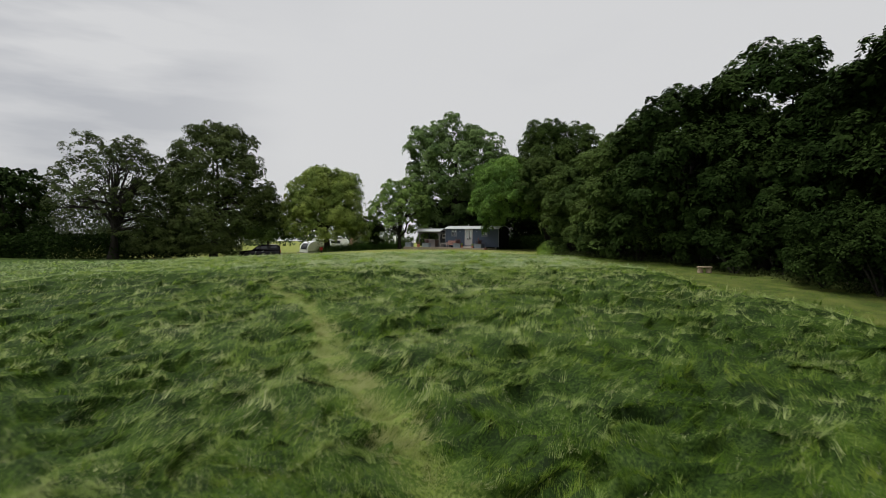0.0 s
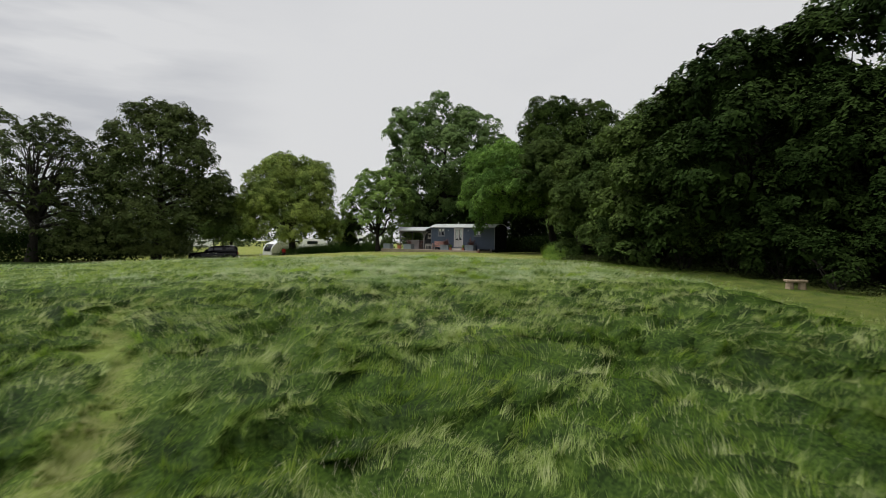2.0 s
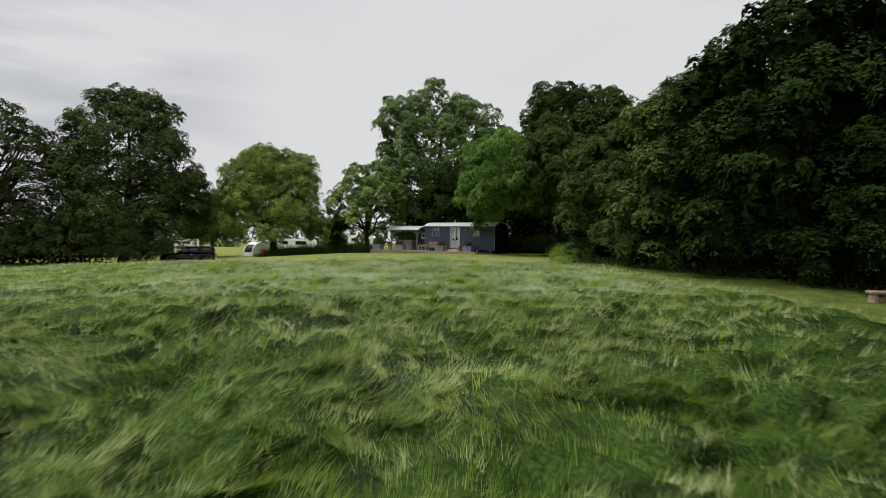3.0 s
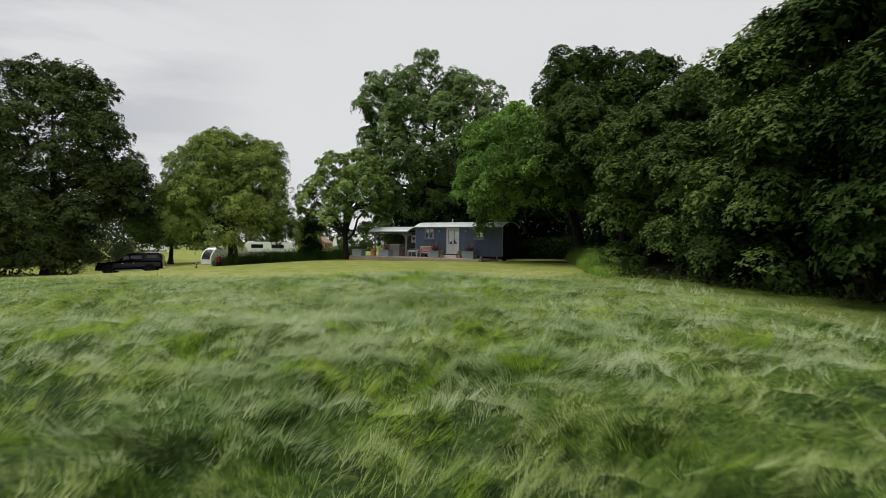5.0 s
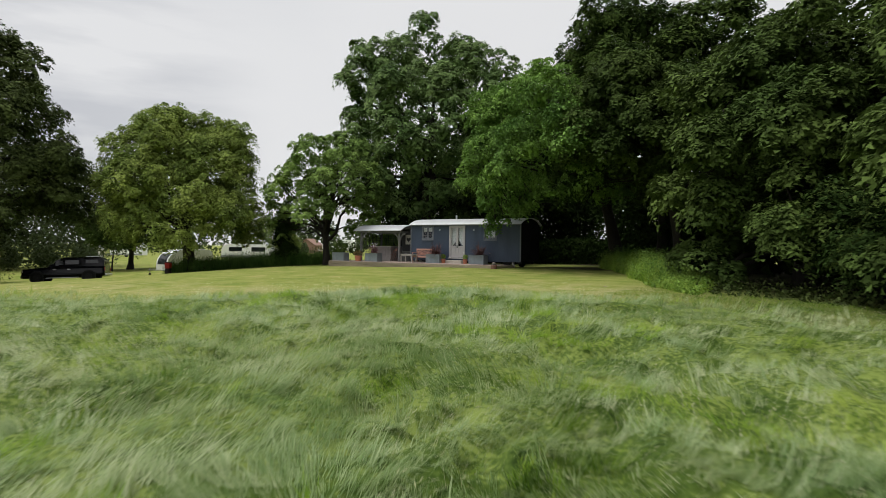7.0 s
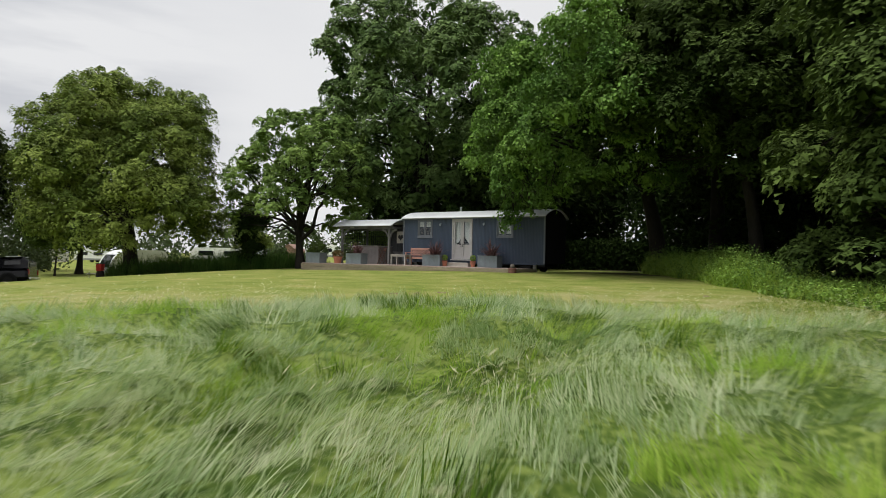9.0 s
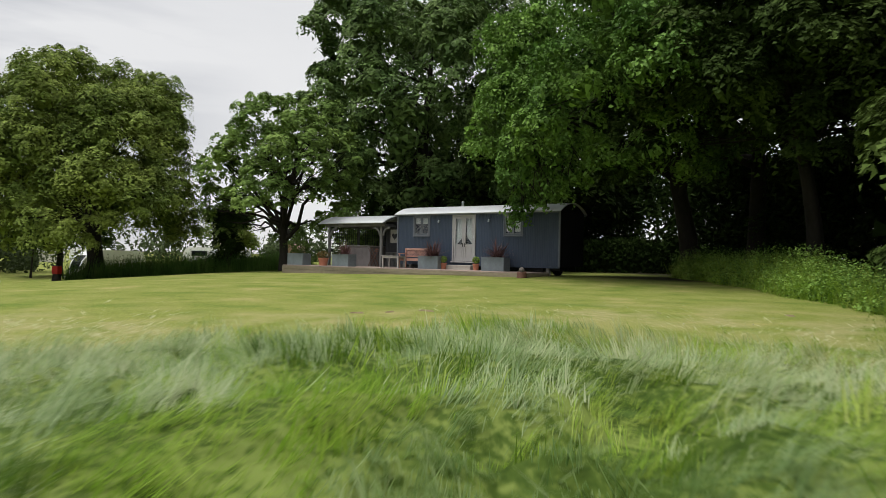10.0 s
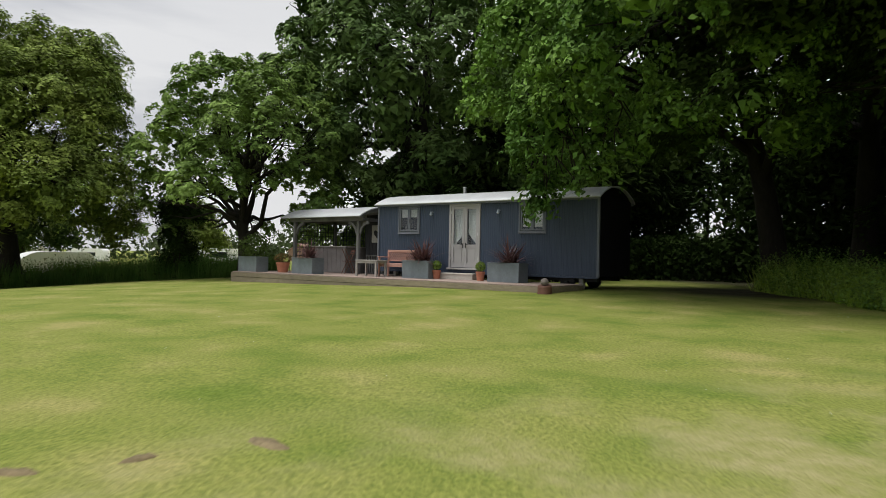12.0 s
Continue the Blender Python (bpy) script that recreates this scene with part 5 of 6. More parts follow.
def wall_lamp(x, z):
    t = thing("wall_lamp", pose(x, -0.02, z), "small galvanised wall lamp with a bell shade", "lamp", "lamps beside the door")
    part("back_plate", cone(0, 0, -0.012, 0.012, 0.032, 0.032, 14, turn=pose(0, -0.012, 0.02, 90)), ZINC, t)
    part("arm", box(-0.01, 0.01, -0.10, -0.02, 0.025, 0.044, 0.004), ZINC, t)
    part("shade", cone(0, -0.09, -0.06, 0.045, 0.06, 0.018, 18), ZINC, t, "bell-shaped steel shade")
    part("bulb", cone(0, -0.09, -0.08, -0.061, 0.02, 0.024, 12), LAMPGLASS, t)
    return t


wall_lamp(2.31, 2.34)
wall_lamp(4.82, 2.34)

# ---- deck ----
DT = 0.25
deck = thing("timber_deck", pose(0, 0, 0), "low weathered timber deck in front of the hut", "deck")
plank_a = box(-5.36, 7.5, 0, 0.138, DT - 0.03, DT, 0.004)
first_plank = part("plank", plank_a, DECK, deck)
first_plank.location = (0, -1.99, 0)
for i in range(1, 14):
    p = new("plank", first_plank.data)
    p.parent, p.location = deck, (0, -1.99 + i * 0.143, 0)
short_plank = part("plank", box(-5.36, -0.08, 0, 0.138, DT - 0.03, DT, 0.004), DECK, deck)
short_plank.location = (0, 0.012, 0)
for i in range(1, 17):
    p = new("plank", short_plank.data)
    p.parent, p.location = deck, (0, 0.012 + i * 0.143, 0)
part("fascia_board", box(-5.37, 7.51, -2.035, -1.995, 0.06, DT - 0.034, 0.006), FASCIA, deck, "pale greenish deck edge board")
part("fascia_board", box(-5.37, 7.51, -2.03, -1.996, -0.22, 0.052, 0.006), FASCIA, deck)
part("fascia_board", box(-5.40, -5.371, -2.03, 2.4, -0.2, DT - 0.034, 0.006), FASCIA, deck)
part("fascia_board", box(7.512, 7.545, -2.03, 0.0, -0.1, DT - 0.034, 0.006), FASCIA, deck)
for i in range(8):
    x = -5.2 + i * 1.79
    part("joist", box(x, x + 0.06, -1.99, -0.05, 0.02, DT - 0.034), POST, deck)

step = thing("door_step", pose(3.66, -0.40, DT), "pale timber box step below the door", "step")
part("tread", box(-0.62, 0.62, -0.22, 0.2, 0.15, 0.19, 0.006), STEPSTONE, step)
part("riser", box(-0.60, 0.60, -0.195, 0.18, 0.0, 0.148, 0.004), STEPSTONE, step)

# ---- porch ----
porch = thing("porch_shelter", pose(0, 0, 0), "open grey timber porch with a curved metal roof", "porch")
for x in (-4.37, -1.05):
    for y in (0.1, 2.25):
        ps = part("post", box(x - 0.06, x + 0.06, y - 0.06, y + 0.06, DT, 2.14, 0.008), POST, porch)
for y in (0.1, 2.25):
    part("beam", box(-4.62, -0.82, y - 0.05, y + 0.05, 2.145, 2.30, 0.008), POST, porch)
for x in (-4.37, -1.05):
    part("tie_beam", box(x - 0.045, x + 0.045, 0.155, 2.195, 2.16, 2.28, 0.006), POST, porch)


def brace(x, y, sx, sy):
    """A curved brace from the post to the beam."""
    bm = bmesh.new()
    outer, inner = [], []
    for i in range(8):
        a = i / 7 * math.pi / 2
        outer.append((0.42 * (1 - math.cos(a)) + 0.061, 1.72 + 0.42 * math.sin(a)))
        inner.append((0.49 - 0.35 * math.cos(a), 1.70 + 0.34 * math.sin(a)))
    pts = outer + [(q, z) for q, z in reversed(inner)]
    if sx:
        return extrude_outline([(x + sx * q, z) for q, z in pts], y - 0.03, y + 0.03, "y")
    return extrude_outline([(y + sy * q, z) for q, z in pts], x - 0.03, x + 0.03, "x")


for x, s in ((-4.37, 1), (-1.05, -1)):
    part("brace", brace(x, 0.1, s, 0), POST, porch)
    part("brace", brace(x, 0.1, 0, 1), POST, porch)
part("brace", brace(-1.05, 0.1, 1, 0), POST, porch)
arch_roof("roof", -4.85, -0.72, arch(-0.22, 2.57, 2.31, 0.40), ROOF, porch)
for x in (-4.80, -0.79):
    n = 14
    low = arch(-0.16, 2.51, 2.24, 0.31, n)
    up = arch(-0.16, 2.51, 2.27, 0.385, n)
    part("barge_board", extrude_outline(up + low[::-1], x, x + 0.03), POST, porch)
for i in range(9):
    part("wall_board", box(-2.65 + i * 0.178, -2.65 + i * 0.178 + 0.17, 2.16, 2.19, DT, 2.14, 0.004), DARKWOOD, porch)
for i in range(9):
    part("wall_board", box(-1.6 + i * 0.176, -1.6 + i * 0.176 + 0.17, 1.10, 1.125, 0.95, 2.42, 0.004), DARKWOOD, porch)
for i in range(19):
    part("slat", box(-1.58 + i * 0.082, -1.58 + i * 0.082 + 0.05, 1.10, 1.125, DT, 0.90, 0.003), POST, porch)
part("rail", box(-1.6, -0.03, 1.085, 1.135, 0.902, 0.945, 0.004), POST, porch)
part("eave_light", box(-3.75, -3.45, 0.02, 0.045, 2.225, 2.25, 0.004), BLIND, porch)


def trellis(x, y, turn, width, z0, z1, label):
    t = thing("trellis_panel", pose(x, y, 0, 0, 0, turn), label, "trellis", "trellis panels of the porch")
    n = int(width / 0.15)
    for i in range(n + 1):
        part("upright_bar", box(i * width / n - 0.01, i * width / n + 0.01, -0.008, 0.004, z0, z1), DARKWOOD, t)
    m = int((z1 - z0) / 0.15)
    for i in range(m + 1):
        z = z0 + (z1 - z0) * i / m
        part("cross_bar", box(-0.01, width + 0.01, 0.0045, 0.016, z - 0.01, z + 0.01), DARKWOOD, t)
    return t


trellis(-4.37, 0.2, 90, 1.95, 0.55, 2.13, "square dark timber trellis at the porch end")
trellis(-4.0, 2.2, 0, 1.25, 0.9, 2.13, "square dark timber trellis at the porch back")

bar = thing("bar_counter", pose(-3.0, 0.95, DT), "grey boarded bar counter with a pale wooden top", "counter")
part("carcass", box(-0.82, 0.80, -0.30, 0.95, 0.0, 0.955, 0.006), BAR, bar)
for i in range(7):
    part("front_board", box(-0.82 + i * 0.232, -0.82 + i * 0.232 + 0.226, -0.32, -0.302, 0.01, 0.95, 0.004), BAR, bar)
part("counter_top", box(-0.95, 0.92, -0.42, 1.0, 0.957, 1.0, 0.008), GREYWOOD, bar, "pale wooden counter top")

towel = thing("hanging_towel", pose(-2.15, 2.13, 1.62), "white towel hanging on the dark porch wall", "towel")
part("cloth", box(-0.06, 0.06, -0.03, 0.0, -0.2, 0.28, 0.02), BLIND, towel)
part("hook", box(-0.012, 0.012, -0.03, 0.03, 0.285, 0.31, 0.004), STEEL, towel)

sign = thing("heart_sign", pose(-1.02, 1.08, 1.72), "pale board with a dark heart on the porch wall", "sign")
part("board", box(-0.27, 0.27, -0.012, 0.012, -0.32, 0.32, 0.005), GREYWOOD, sign)
heart = [(0.16 * math.sin(a) ** 3 * 1.05, 0.011 * (13 * math.cos(a) - 5 * math.cos(2 * a) - 2 * math.cos(3 * a) - math.cos(4 * a))) for a in [i * 2 * math.pi / 28 for i in range(28)]]
part("heart", extrude_outline(heart, -0.022, -0.013, "y"), DARKWOOD, sign, "dark heart shape")

# ---- things on the deck ----
def planter(x, y, w, d, h, turn=0.0):
    t = thing("zinc_planter", pose(x, y, DT, 0, 0, turn), "square-sided grey zinc planter on the deck", "planter", "zinc planters on the deck")
    for a in ((-w / 2, w / 2, -d / 2, -d / 2 + 0.02), (-w / 2, w / 2, d / 2 - 0.02, d / 2), (-w / 2, -w / 2 + 0.02, -d / 2 + 0.021, d / 2 - 0.021), (w / 2 - 0.02, w / 2, -d / 2 + 0.021, d / 2 - 0.021)):
        part("side", box(*a, 0.0, h - 0.022, 0.003), ZINC, t)
    part("rim", frame_flat(w + 0.02, d + 0.02, h - 0.02, h, 0.045), ZINC, t)
    part("soil", box(-w / 2 + 0.021, w / 2 - 0.021, -d / 2 + 0.021, d / 2 - 0.021, 0.02, h - 0.06), SOIL, t)
    return t


def frame_flat(w, d, z0, z1, b):
    bm = bmesh.new()
    box(-w / 2, w / 2, -d / 2, -d / 2 + b, z0, z1, 0, bm)
    box(-w / 2, w / 2, d / 2 - b, d / 2, z0, z1, 0, bm)
    box(-w / 2, -w / 2 + b, -d / 2 + b, d / 2 - b, z0, z1, 0, bm)
    box(w / 2 - b, w / 2, -d / 2 + b, d / 2 - b, z0, z1, 0, bm)
    return bm


def strap_plant(name, x, y, z, count, length, width, mat, label, seed, droop=0.35, spread=0.15):
    """A spiky plant of arching strap leaves."""
    rng = np.random.default_rng(seed)
    V, F = [], []
    for i in range(count):
        a = rng.uniform(0, 2 * math.pi)
        el = rng.uniform(0.22, 1.25)
        L = length * rng.uniform(0.6, 1.1)
        d = np.array((math.cos(a) * math.cos(el), math.sin(a) * math.cos(el), math.sin(el)))
        s = np.array((-math.sin(a), math.cos(a), 0)) * width / 2
        o = np.array((rng.uniform(-spread, spread), rng.uniform(-spread, spread), 0))
        b = len(V)
        for j in range(5):
            f = j / 4
            p = o + d * L * f + np.array((0, 0, -droop * L * f * f * math.cos(el)))
            w = s * (1 - f ** 2 * 0.95)
            V += [p - w, p + w]
        F += [(b + 2 * j, b + 2 * j + 1, b + 2 * j + 3, b + 2 * j + 2) for j in range(4)]
    t = thing(name, pose(x, y, z), label, "plant")
    o = new("strap_foliage", mesh_fast("strap_foliage", np.array(V), np.array(F), mat))
    o.parent = t
    part("crown_stem", cone(0, 0, -0.04, 0.12, 0.05, 0.03, 8), BARK, t)
    return t


def leafy_plant(name, x, y, z, radius, height, count, size, mat, label, seed, ragged=0.0):
    rng = np.random.default_rng(seed)
    d = rng.normal(0, 1, (count, 3))
    d /= np.linalg.norm(d, axis=1)[:, None]
    uneven = np.array([1 + ragged * noise.noise(Vector(q * 1.6) + Vector((seed, 0, 0))) for q in d])
    c = d * (radius * uneven * rng.uniform(0.6 if ragged else 0.75, 1.0, count))[:, None]
    c[:, 2] = c[:, 2] * height / (2 * radius) + height / 2
    v, f = leaf_quads(rng, c, d, np.full(count, size), 0.2)
    t = thing(name, pose(x, y, z), label, "plant")
    o = new("foliage", mesh_fast("foliage", v, f, mat))
    o.parent = t
    part("stem", cone(0, 0, -0.03, height * 0.6, 0.025, 0.015, 8), BARK, t)
    return t


def pot(x, y, r, h, label):
    t = thing("terracotta_pot", pose(x, y, DT), label, "pot", "terracotta pots on the deck")
    part("body", cone(0, 0, 0, h * 0.8, r * 0.72, r * 0.95, 20), TERRACOTTA, t, smooth=False)
    part("rim", cone(0, 0, h * 0.8 + 0.001, h, r * 1.03, r * 1.06, 20), TERRACOTTA, t)
    part("soil", cone(0, 0, h + 0.001, h + 0.01, r * 0.9, r * 0.88, 20), SOIL, t)
    return t


for x, y in ((-4.80, -1.50), (-2.05, -1.35), (2.45, -0.80), (5.55, -0.75)):
    planter(x, y, 1.02, 0.55, 0.55)
PT = DT + 0.5
strap_plant("cordyline", -2.0, -1.35, PT, 84, 0.8, 0.05, CORDYLINE, "spiky purple-red cordyline in a zinc planter", 41)
strap_plant("cordyline", 2.55, -0.80, PT, 104, 0.98, 0.054, CORDYLINE, "spiky purple-red cordyline in a zinc planter", 42)
strap_plant("cordyline", 5.62, -0.75, PT, 116, 1.04, 0.054, CORDYLINE, "spiky purple-red cordyline in a zinc planter", 43)
leafy_plant("low_shrub", -4.75, -1.5, PT, 0.62, 0.85, 1300, 0.075, LEAF_EDGE, "loose olive-green shrub in a zinc planter", 44, 1.0)
leafy_plant("trailing_plant", -5.1, -1.5, PT - 0.05, 0.25, 0.3, 160, 0.08, LEAF_EDGE, "low dark green plant in a zinc planter", 45)
pot(-3.45, -1.25, 0.24, 0.36, "wide terracotta pot on the deck boards")
leafy_plant("rusty_shrub", -3.45, -1.25, DT + 0.34, 0.33, 0.36, 460, 0.06, LEAF_RUST, "rust-tinged bushy plant in a terracotta pot", 46)
for x in (3.02, 4.62):
    pot(x, -0.72, 0.135, 0.27, "small terracotta pot beside the door step")
    leafy_plant("box_ball", x, -0.72, DT + 0.27, 0.155, 0.30, 900, 0.035, BOX_LEAF, "clipped round box bush in a terracotta pot", 47)

seat = thing("garden_bench", pose(1.20, -0.42, DT), "pinkish-brown teak garden bench with a lattice back", "bench")
for x in (-0.60, 0.55):
    part("front_leg", box(x, x + 0.055, -0.27, -0.215, 0, 0.62, 0.005), TEAK, seat)
    part("back_leg", box(x, x + 0.055, 0.20, 0.255, 0, 0.88, 0.005), TEAK, seat)
    part("armrest", box(x - 0.01, x + 0.065, -0.30, 0.2, 0.622, 0.65, 0.006), TEAK, seat)
for i in range(5):
    part("seat_slat", box(-0.54, 0.545, -0.25 + i * 0.095, -0.25 + i * 0.095 + 0.075, 0.41, 0.435, 0.004), TEAK, seat)
part("apron", box(-0.544, 0.549, -0.262, -0.24, 0.32, 0.405, 0.004), TEAK, seat)
part("top_rail", box(-0.544, 0.549, 0.205, 0.25, 0.79, 0.875, 0.008), TEAK, seat)
part("lower_rail", box(-0.544, 0.549, 0.21, 0.245, 0.50, 0.55, 0.005), TEAK, seat)
for i in range(12):
    for sgn in (-1, 1):
        bm = box(-0.011, 0.011, -0.006, 0.006, -0.165, 0.165)
        bmesh.ops.transform(bm, matrix=pose(-0.50 + i * 0.091, 0.228 + 0.007 * sgn, 0.67, 0, 40 * sgn, 0), verts=bm.verts)
        part("lattice_bar", bm, TEAK, seat)

tbl = thing("low_table", pose(0.55, -0.98, DT), "low pale grey wooden table on the deck", "table")
for i in range(5):
    part("top_slat", box(-0.48, 0.48, -0.28 + i * 0.113, -0.28 + i * 0.113 + 0.108, 0.50, 0.53, 0.004), GREYWOOD, tbl)
for x in (-0.45, 0.39):
    for y in (-0.26, 0.2):
        part("leg", box(x, x + 0.06, y, y + 0.06, 0, 0.498, 0.005), GREYWOOD, tbl)
part("apron", box(-0.385, 0.385, -0.255, -0.235, 0.42, 0.498, 0.003), GREYWOOD, tbl)
part("apron", box(-0.385, 0.385, 0.235, 0.255, 0.42, 0.498, 0.003), GREYWOOD, tbl)

chair = thing("folding_chair", pose(-1.55, 0.15, DT, 0, 0, 60), "reddish wooden folding chair beside the counter", "chair")
for y in (-0.2, 0.2):
    for sgn in (-1, 1):
        bm = box(-0.012, 0.012, y - 0.012, y + 0.012, -0.48, 0.48, 0.003)
        bmesh.ops.transform(bm, matrix=pose(0, 0.014 * sgn, 0.44, 0, 24 * sgn, 0), verts=bm.verts)
        part("leg", bm, CHAIRWOOD, chair)
for i in range(5):
    part("seat_slat", box(-0.2 + i * 0.08, -0.2 + i * 0.08 + 0.06, -0.185, 0.185, 0.44, 0.458, 0.003), CHAIRWOOD, chair)
for z in (0.70, 0.79):
    part("back_slat", box(0.14, 0.16, -0.185, 0.185, z, z + 0.06, 0.003), CHAIRWOOD, chair)

sx, sy = 7.5, -2.3
stump = thing("wooden_stump", pose(sx, sy, float(ground_z(sx, sy)) - 0.04), "short rough wooden stump at the corner of the deck", "stump")
v, f = tubes([[(np.array((0, 0, 0.0)), 0.19), (np.array((0.01, 0, 0.1)), 0.185), (np.array((0.0, 0.01, 0.2)), 0.18), (np.array((0, 0, 0.25)), 0.175), (np.array((0, 0, 0.251)), 0.005)]], 12)
o = new("log", mesh_fast("log", v, f, CHAIRWOOD))
o.parent = stump
ball = bmesh.new()
bmesh.ops.create_uvsphere(ball, u_segments=18, v_segments=12, radius=0.1)
for vv in ball.verts:
    vv.co.z = max(vv.co.z, -0.08)
    vv.co *= 1 + 0.03 * noise.noise(vv.co * 9)
orb = thing("stone_ball", pose(sx, sy, float(ground_z(sx, sy)) + 0.292), "grey stone ball on a wooden stump", "ball")
part("ball", ball, BALL, orb, smooth=True)

# ---- stone bench by the wood ----
bx, by = 37.6, -23.6
stone = thing("stone_bench", pose(bx, by, float(ground_z(bx, by)), 0, 0, 34), "brown worn stone slab bench on two blocks", "bench")
slab = box(-0.46, 0.46, -0.2, 0.2, 0.30, 0.42, 0.03)
bmesh.ops.subdivide_edges(slab, edges=slab.edges, cuts=2)
for vv in slab.verts:
    vv.co += Vector((0, 0, 1)) * 0.02 * noise.noise(vv.co * 4)
part("slab", slab, BENCHSTONE, stone)
for x in (-0.28, 0.28):
    part("support_block", cone(x, 0, -0.03, 0.315, 0.19, 0.15, 9), BENCHSTONE, stone)


# ---- undergrowth ----
def nettles(rng, x, y, h, size, per):
    """Leafy stalks: per leaves up each stalk."""
    k = len(x)
    z = ground_z(x, y)
    lean = rng.normal(0, 0.1, (k, 2))
    f = np.tile(np.linspace(0.15, 1.0, per), k)
    i = np.repeat(np.arange(k), per)
    c = np.stack([x[i] + lean[i, 0] * f * h[i], y[i] + lean[i, 1] * f * h[i], z[i] + f * h[i]], 1) + rng.normal(0, 0.045, (k * per, 3))
    a = rng.uniform(0, 6.28, k * per)
    out = np.stack([np.cos(a) * 0.5, np.sin(a) * 0.5, np.full(k * per, 0.5)], 1)
    return leaf_quads(rng, c, out, np.full(k * per, size) * (1.25 - 0.6 * f), 0.5)


def in_band(rng, n, x0, x1, y0, y1, test):
    x, y = rng.uniform(x0, x1, n), rng.uniform(y0, y1, n)
    ok = test(x, y)
    return x[ok], y[ok]


rng = np.random.default_rng(9)
nx1, ny1 = in_band(rng, 30000, 11, 20.5, -14, 6, lambda x, y: (wood_edge(x, y) > -0.6 + 0.3 * np.sin(x * 3)) & (wood_edge(x, y) < 4.2))
nx2, ny2 = in_band(rng, 26000, 20, 60, -40, -9, lambda x, y: (wood_edge(x, y) > 0.25 * np.sin(x * 2.3)) & (wood_edge(x, y) < 3.0))
xs_n, ys_n = nx1, ny1
hs_n = 1.15 * (0.45 + 0.45 * np.clip((wood_edge(xs_n, ys_n) + 0.6) / 1.0, 0, 1)) * rng.uniform(0.5, 1.2, len(xs_n)) * (0.6 + 0.55 * value_noise(xs_n, ys_n, 1.1, 51))
hs_n = hs_n * np.clip((20.5 - xs_n) / 3.5, 0.35, 1)
v, f = nettles(rng, xs_n, ys_n, hs_n, 0.09, 6)
tagged(new("nettle_bed", mesh_fast("nettle_bed", v, f, LEAF_NETTLE)), "bed of green nettles and weeds along the wood", "nettles", kind="stuff")
gn = rng.permutation(len(xs_n))[:3600]
grass_object("verge_grass", [blades(rng, xs_n[gn], ys_n[gn], 7, np.full(len(gn), 0.16), hs_n[gn] * 0.85 + 0.2, np.full(len(gn), 0.011), rng.uniform(0, 6.3, len(gn)), np.full(len(gn), 0.55), 1)], FRESH, "tall green grass among the nettles by the wood")

v, f = nettles(rng, nx2, ny2, rng.uniform(0.15, 0.5, len(nx2)), 0.15, 3)
tagged(new("edge_weeds", mesh_fast("edge_weeds", v, f, LEAF_OLIVE)), "low dark weeds at the foot of the wood", "weeds", kind="stuff")

BAND = [(-9.6, 0.3), (-12.3, -3.0), (-15.5, -6.8), (-17.7, -6.3), (-18.6, -2.3), (-17.5, -0.2), (-14, 3.5), (-9.8, 5.0)]


def inside(poly, x, y):
    r = np.zeros(len(x), bool)
    for (ax, ay), (bx_, by_) in zip(poly, poly[1:] + poly[:1]):
        hit = ((ay > y) != (by_ > y)) & (x < (bx_ - ax) * (y - ay) / (by_ - ay + 1e-9) + ax)
        r ^= hit
    return r


vx, vy = in_band(rng, 7000, -24, -9, -9, 6, lambda x, y: inside(BAND, x, y))
grass_object("rough_verge_grass", [blades(rng, vx, vy, 8, np.full(len(vx), 0.22), rng.uniform(0.6, 1.3, len(vx)), np.full(len(vx), 0.02), rng.uniform(0, 6.3, len(vx)), np.full(len(vx), 0.35), 2)], ROUGH, "tall dark uncut grass under the trees")
wx, wy = in_band(rng, 1500, -24, -9, -9, 6, lambda x, y: inside(BAND, x, y))
v, f = nettles(rng, wx, wy, rng.uniform(0.7, 1.4, len(wx)), 0.13, 7)
tagged(new("verge_weeds", mesh_fast("verge_weeds", v, f, LEAF_EDGE)), "dark leafy weeds under the round tree", "weeds", kind="stuff")

shrub("low_bush", (-22.9, -16.1), 0.9, 1.1, 1800, 0.1, LEAF_WOOD, "low dark bush in the grass by the tall tree", 54)
shrub("ivy_shrub", (-11.5, -0.4), 4.2, 1.35, 14000, 0.11, LEAF_DARK, "tall dark ivy-clad bush behind the verge", 51)
shrub("pale_bush", (-17.2, 4.4), 4.6, 2.0, 11000, 0.13, LEAF_LIME, "yellow-green bush beyond the verge", 52)
shrub("pale_bush", (-6.0, 6.0), 2.6, 1.5, 7000, 0.13, LEAF_MID, "green bush behind the porch", 54)

# ---- car, caravans and distance ----
def wheel(parent, x, y, r, w):
    t = part("wheel", cone(0, 0, -w / 2, w / 2, r, r, 24, turn=pose(x, y, r, 90)), TYRE, parent, "black tyre on a dark rim")
    part("rim", cone(0, 0, -w / 2 - 0.01, w / 2 + 0.01, r * 0.62, r * 0.62, 18, turn=pose(x, y, r, 90)), BLACK, t)
    part("hub", cone(0, 0, -w / 2 - 0.03, w / 2 + 0.03, r * 0.16, r * 0.16, 10, turn=pose(x, y, r, 90)), BLACK, t)


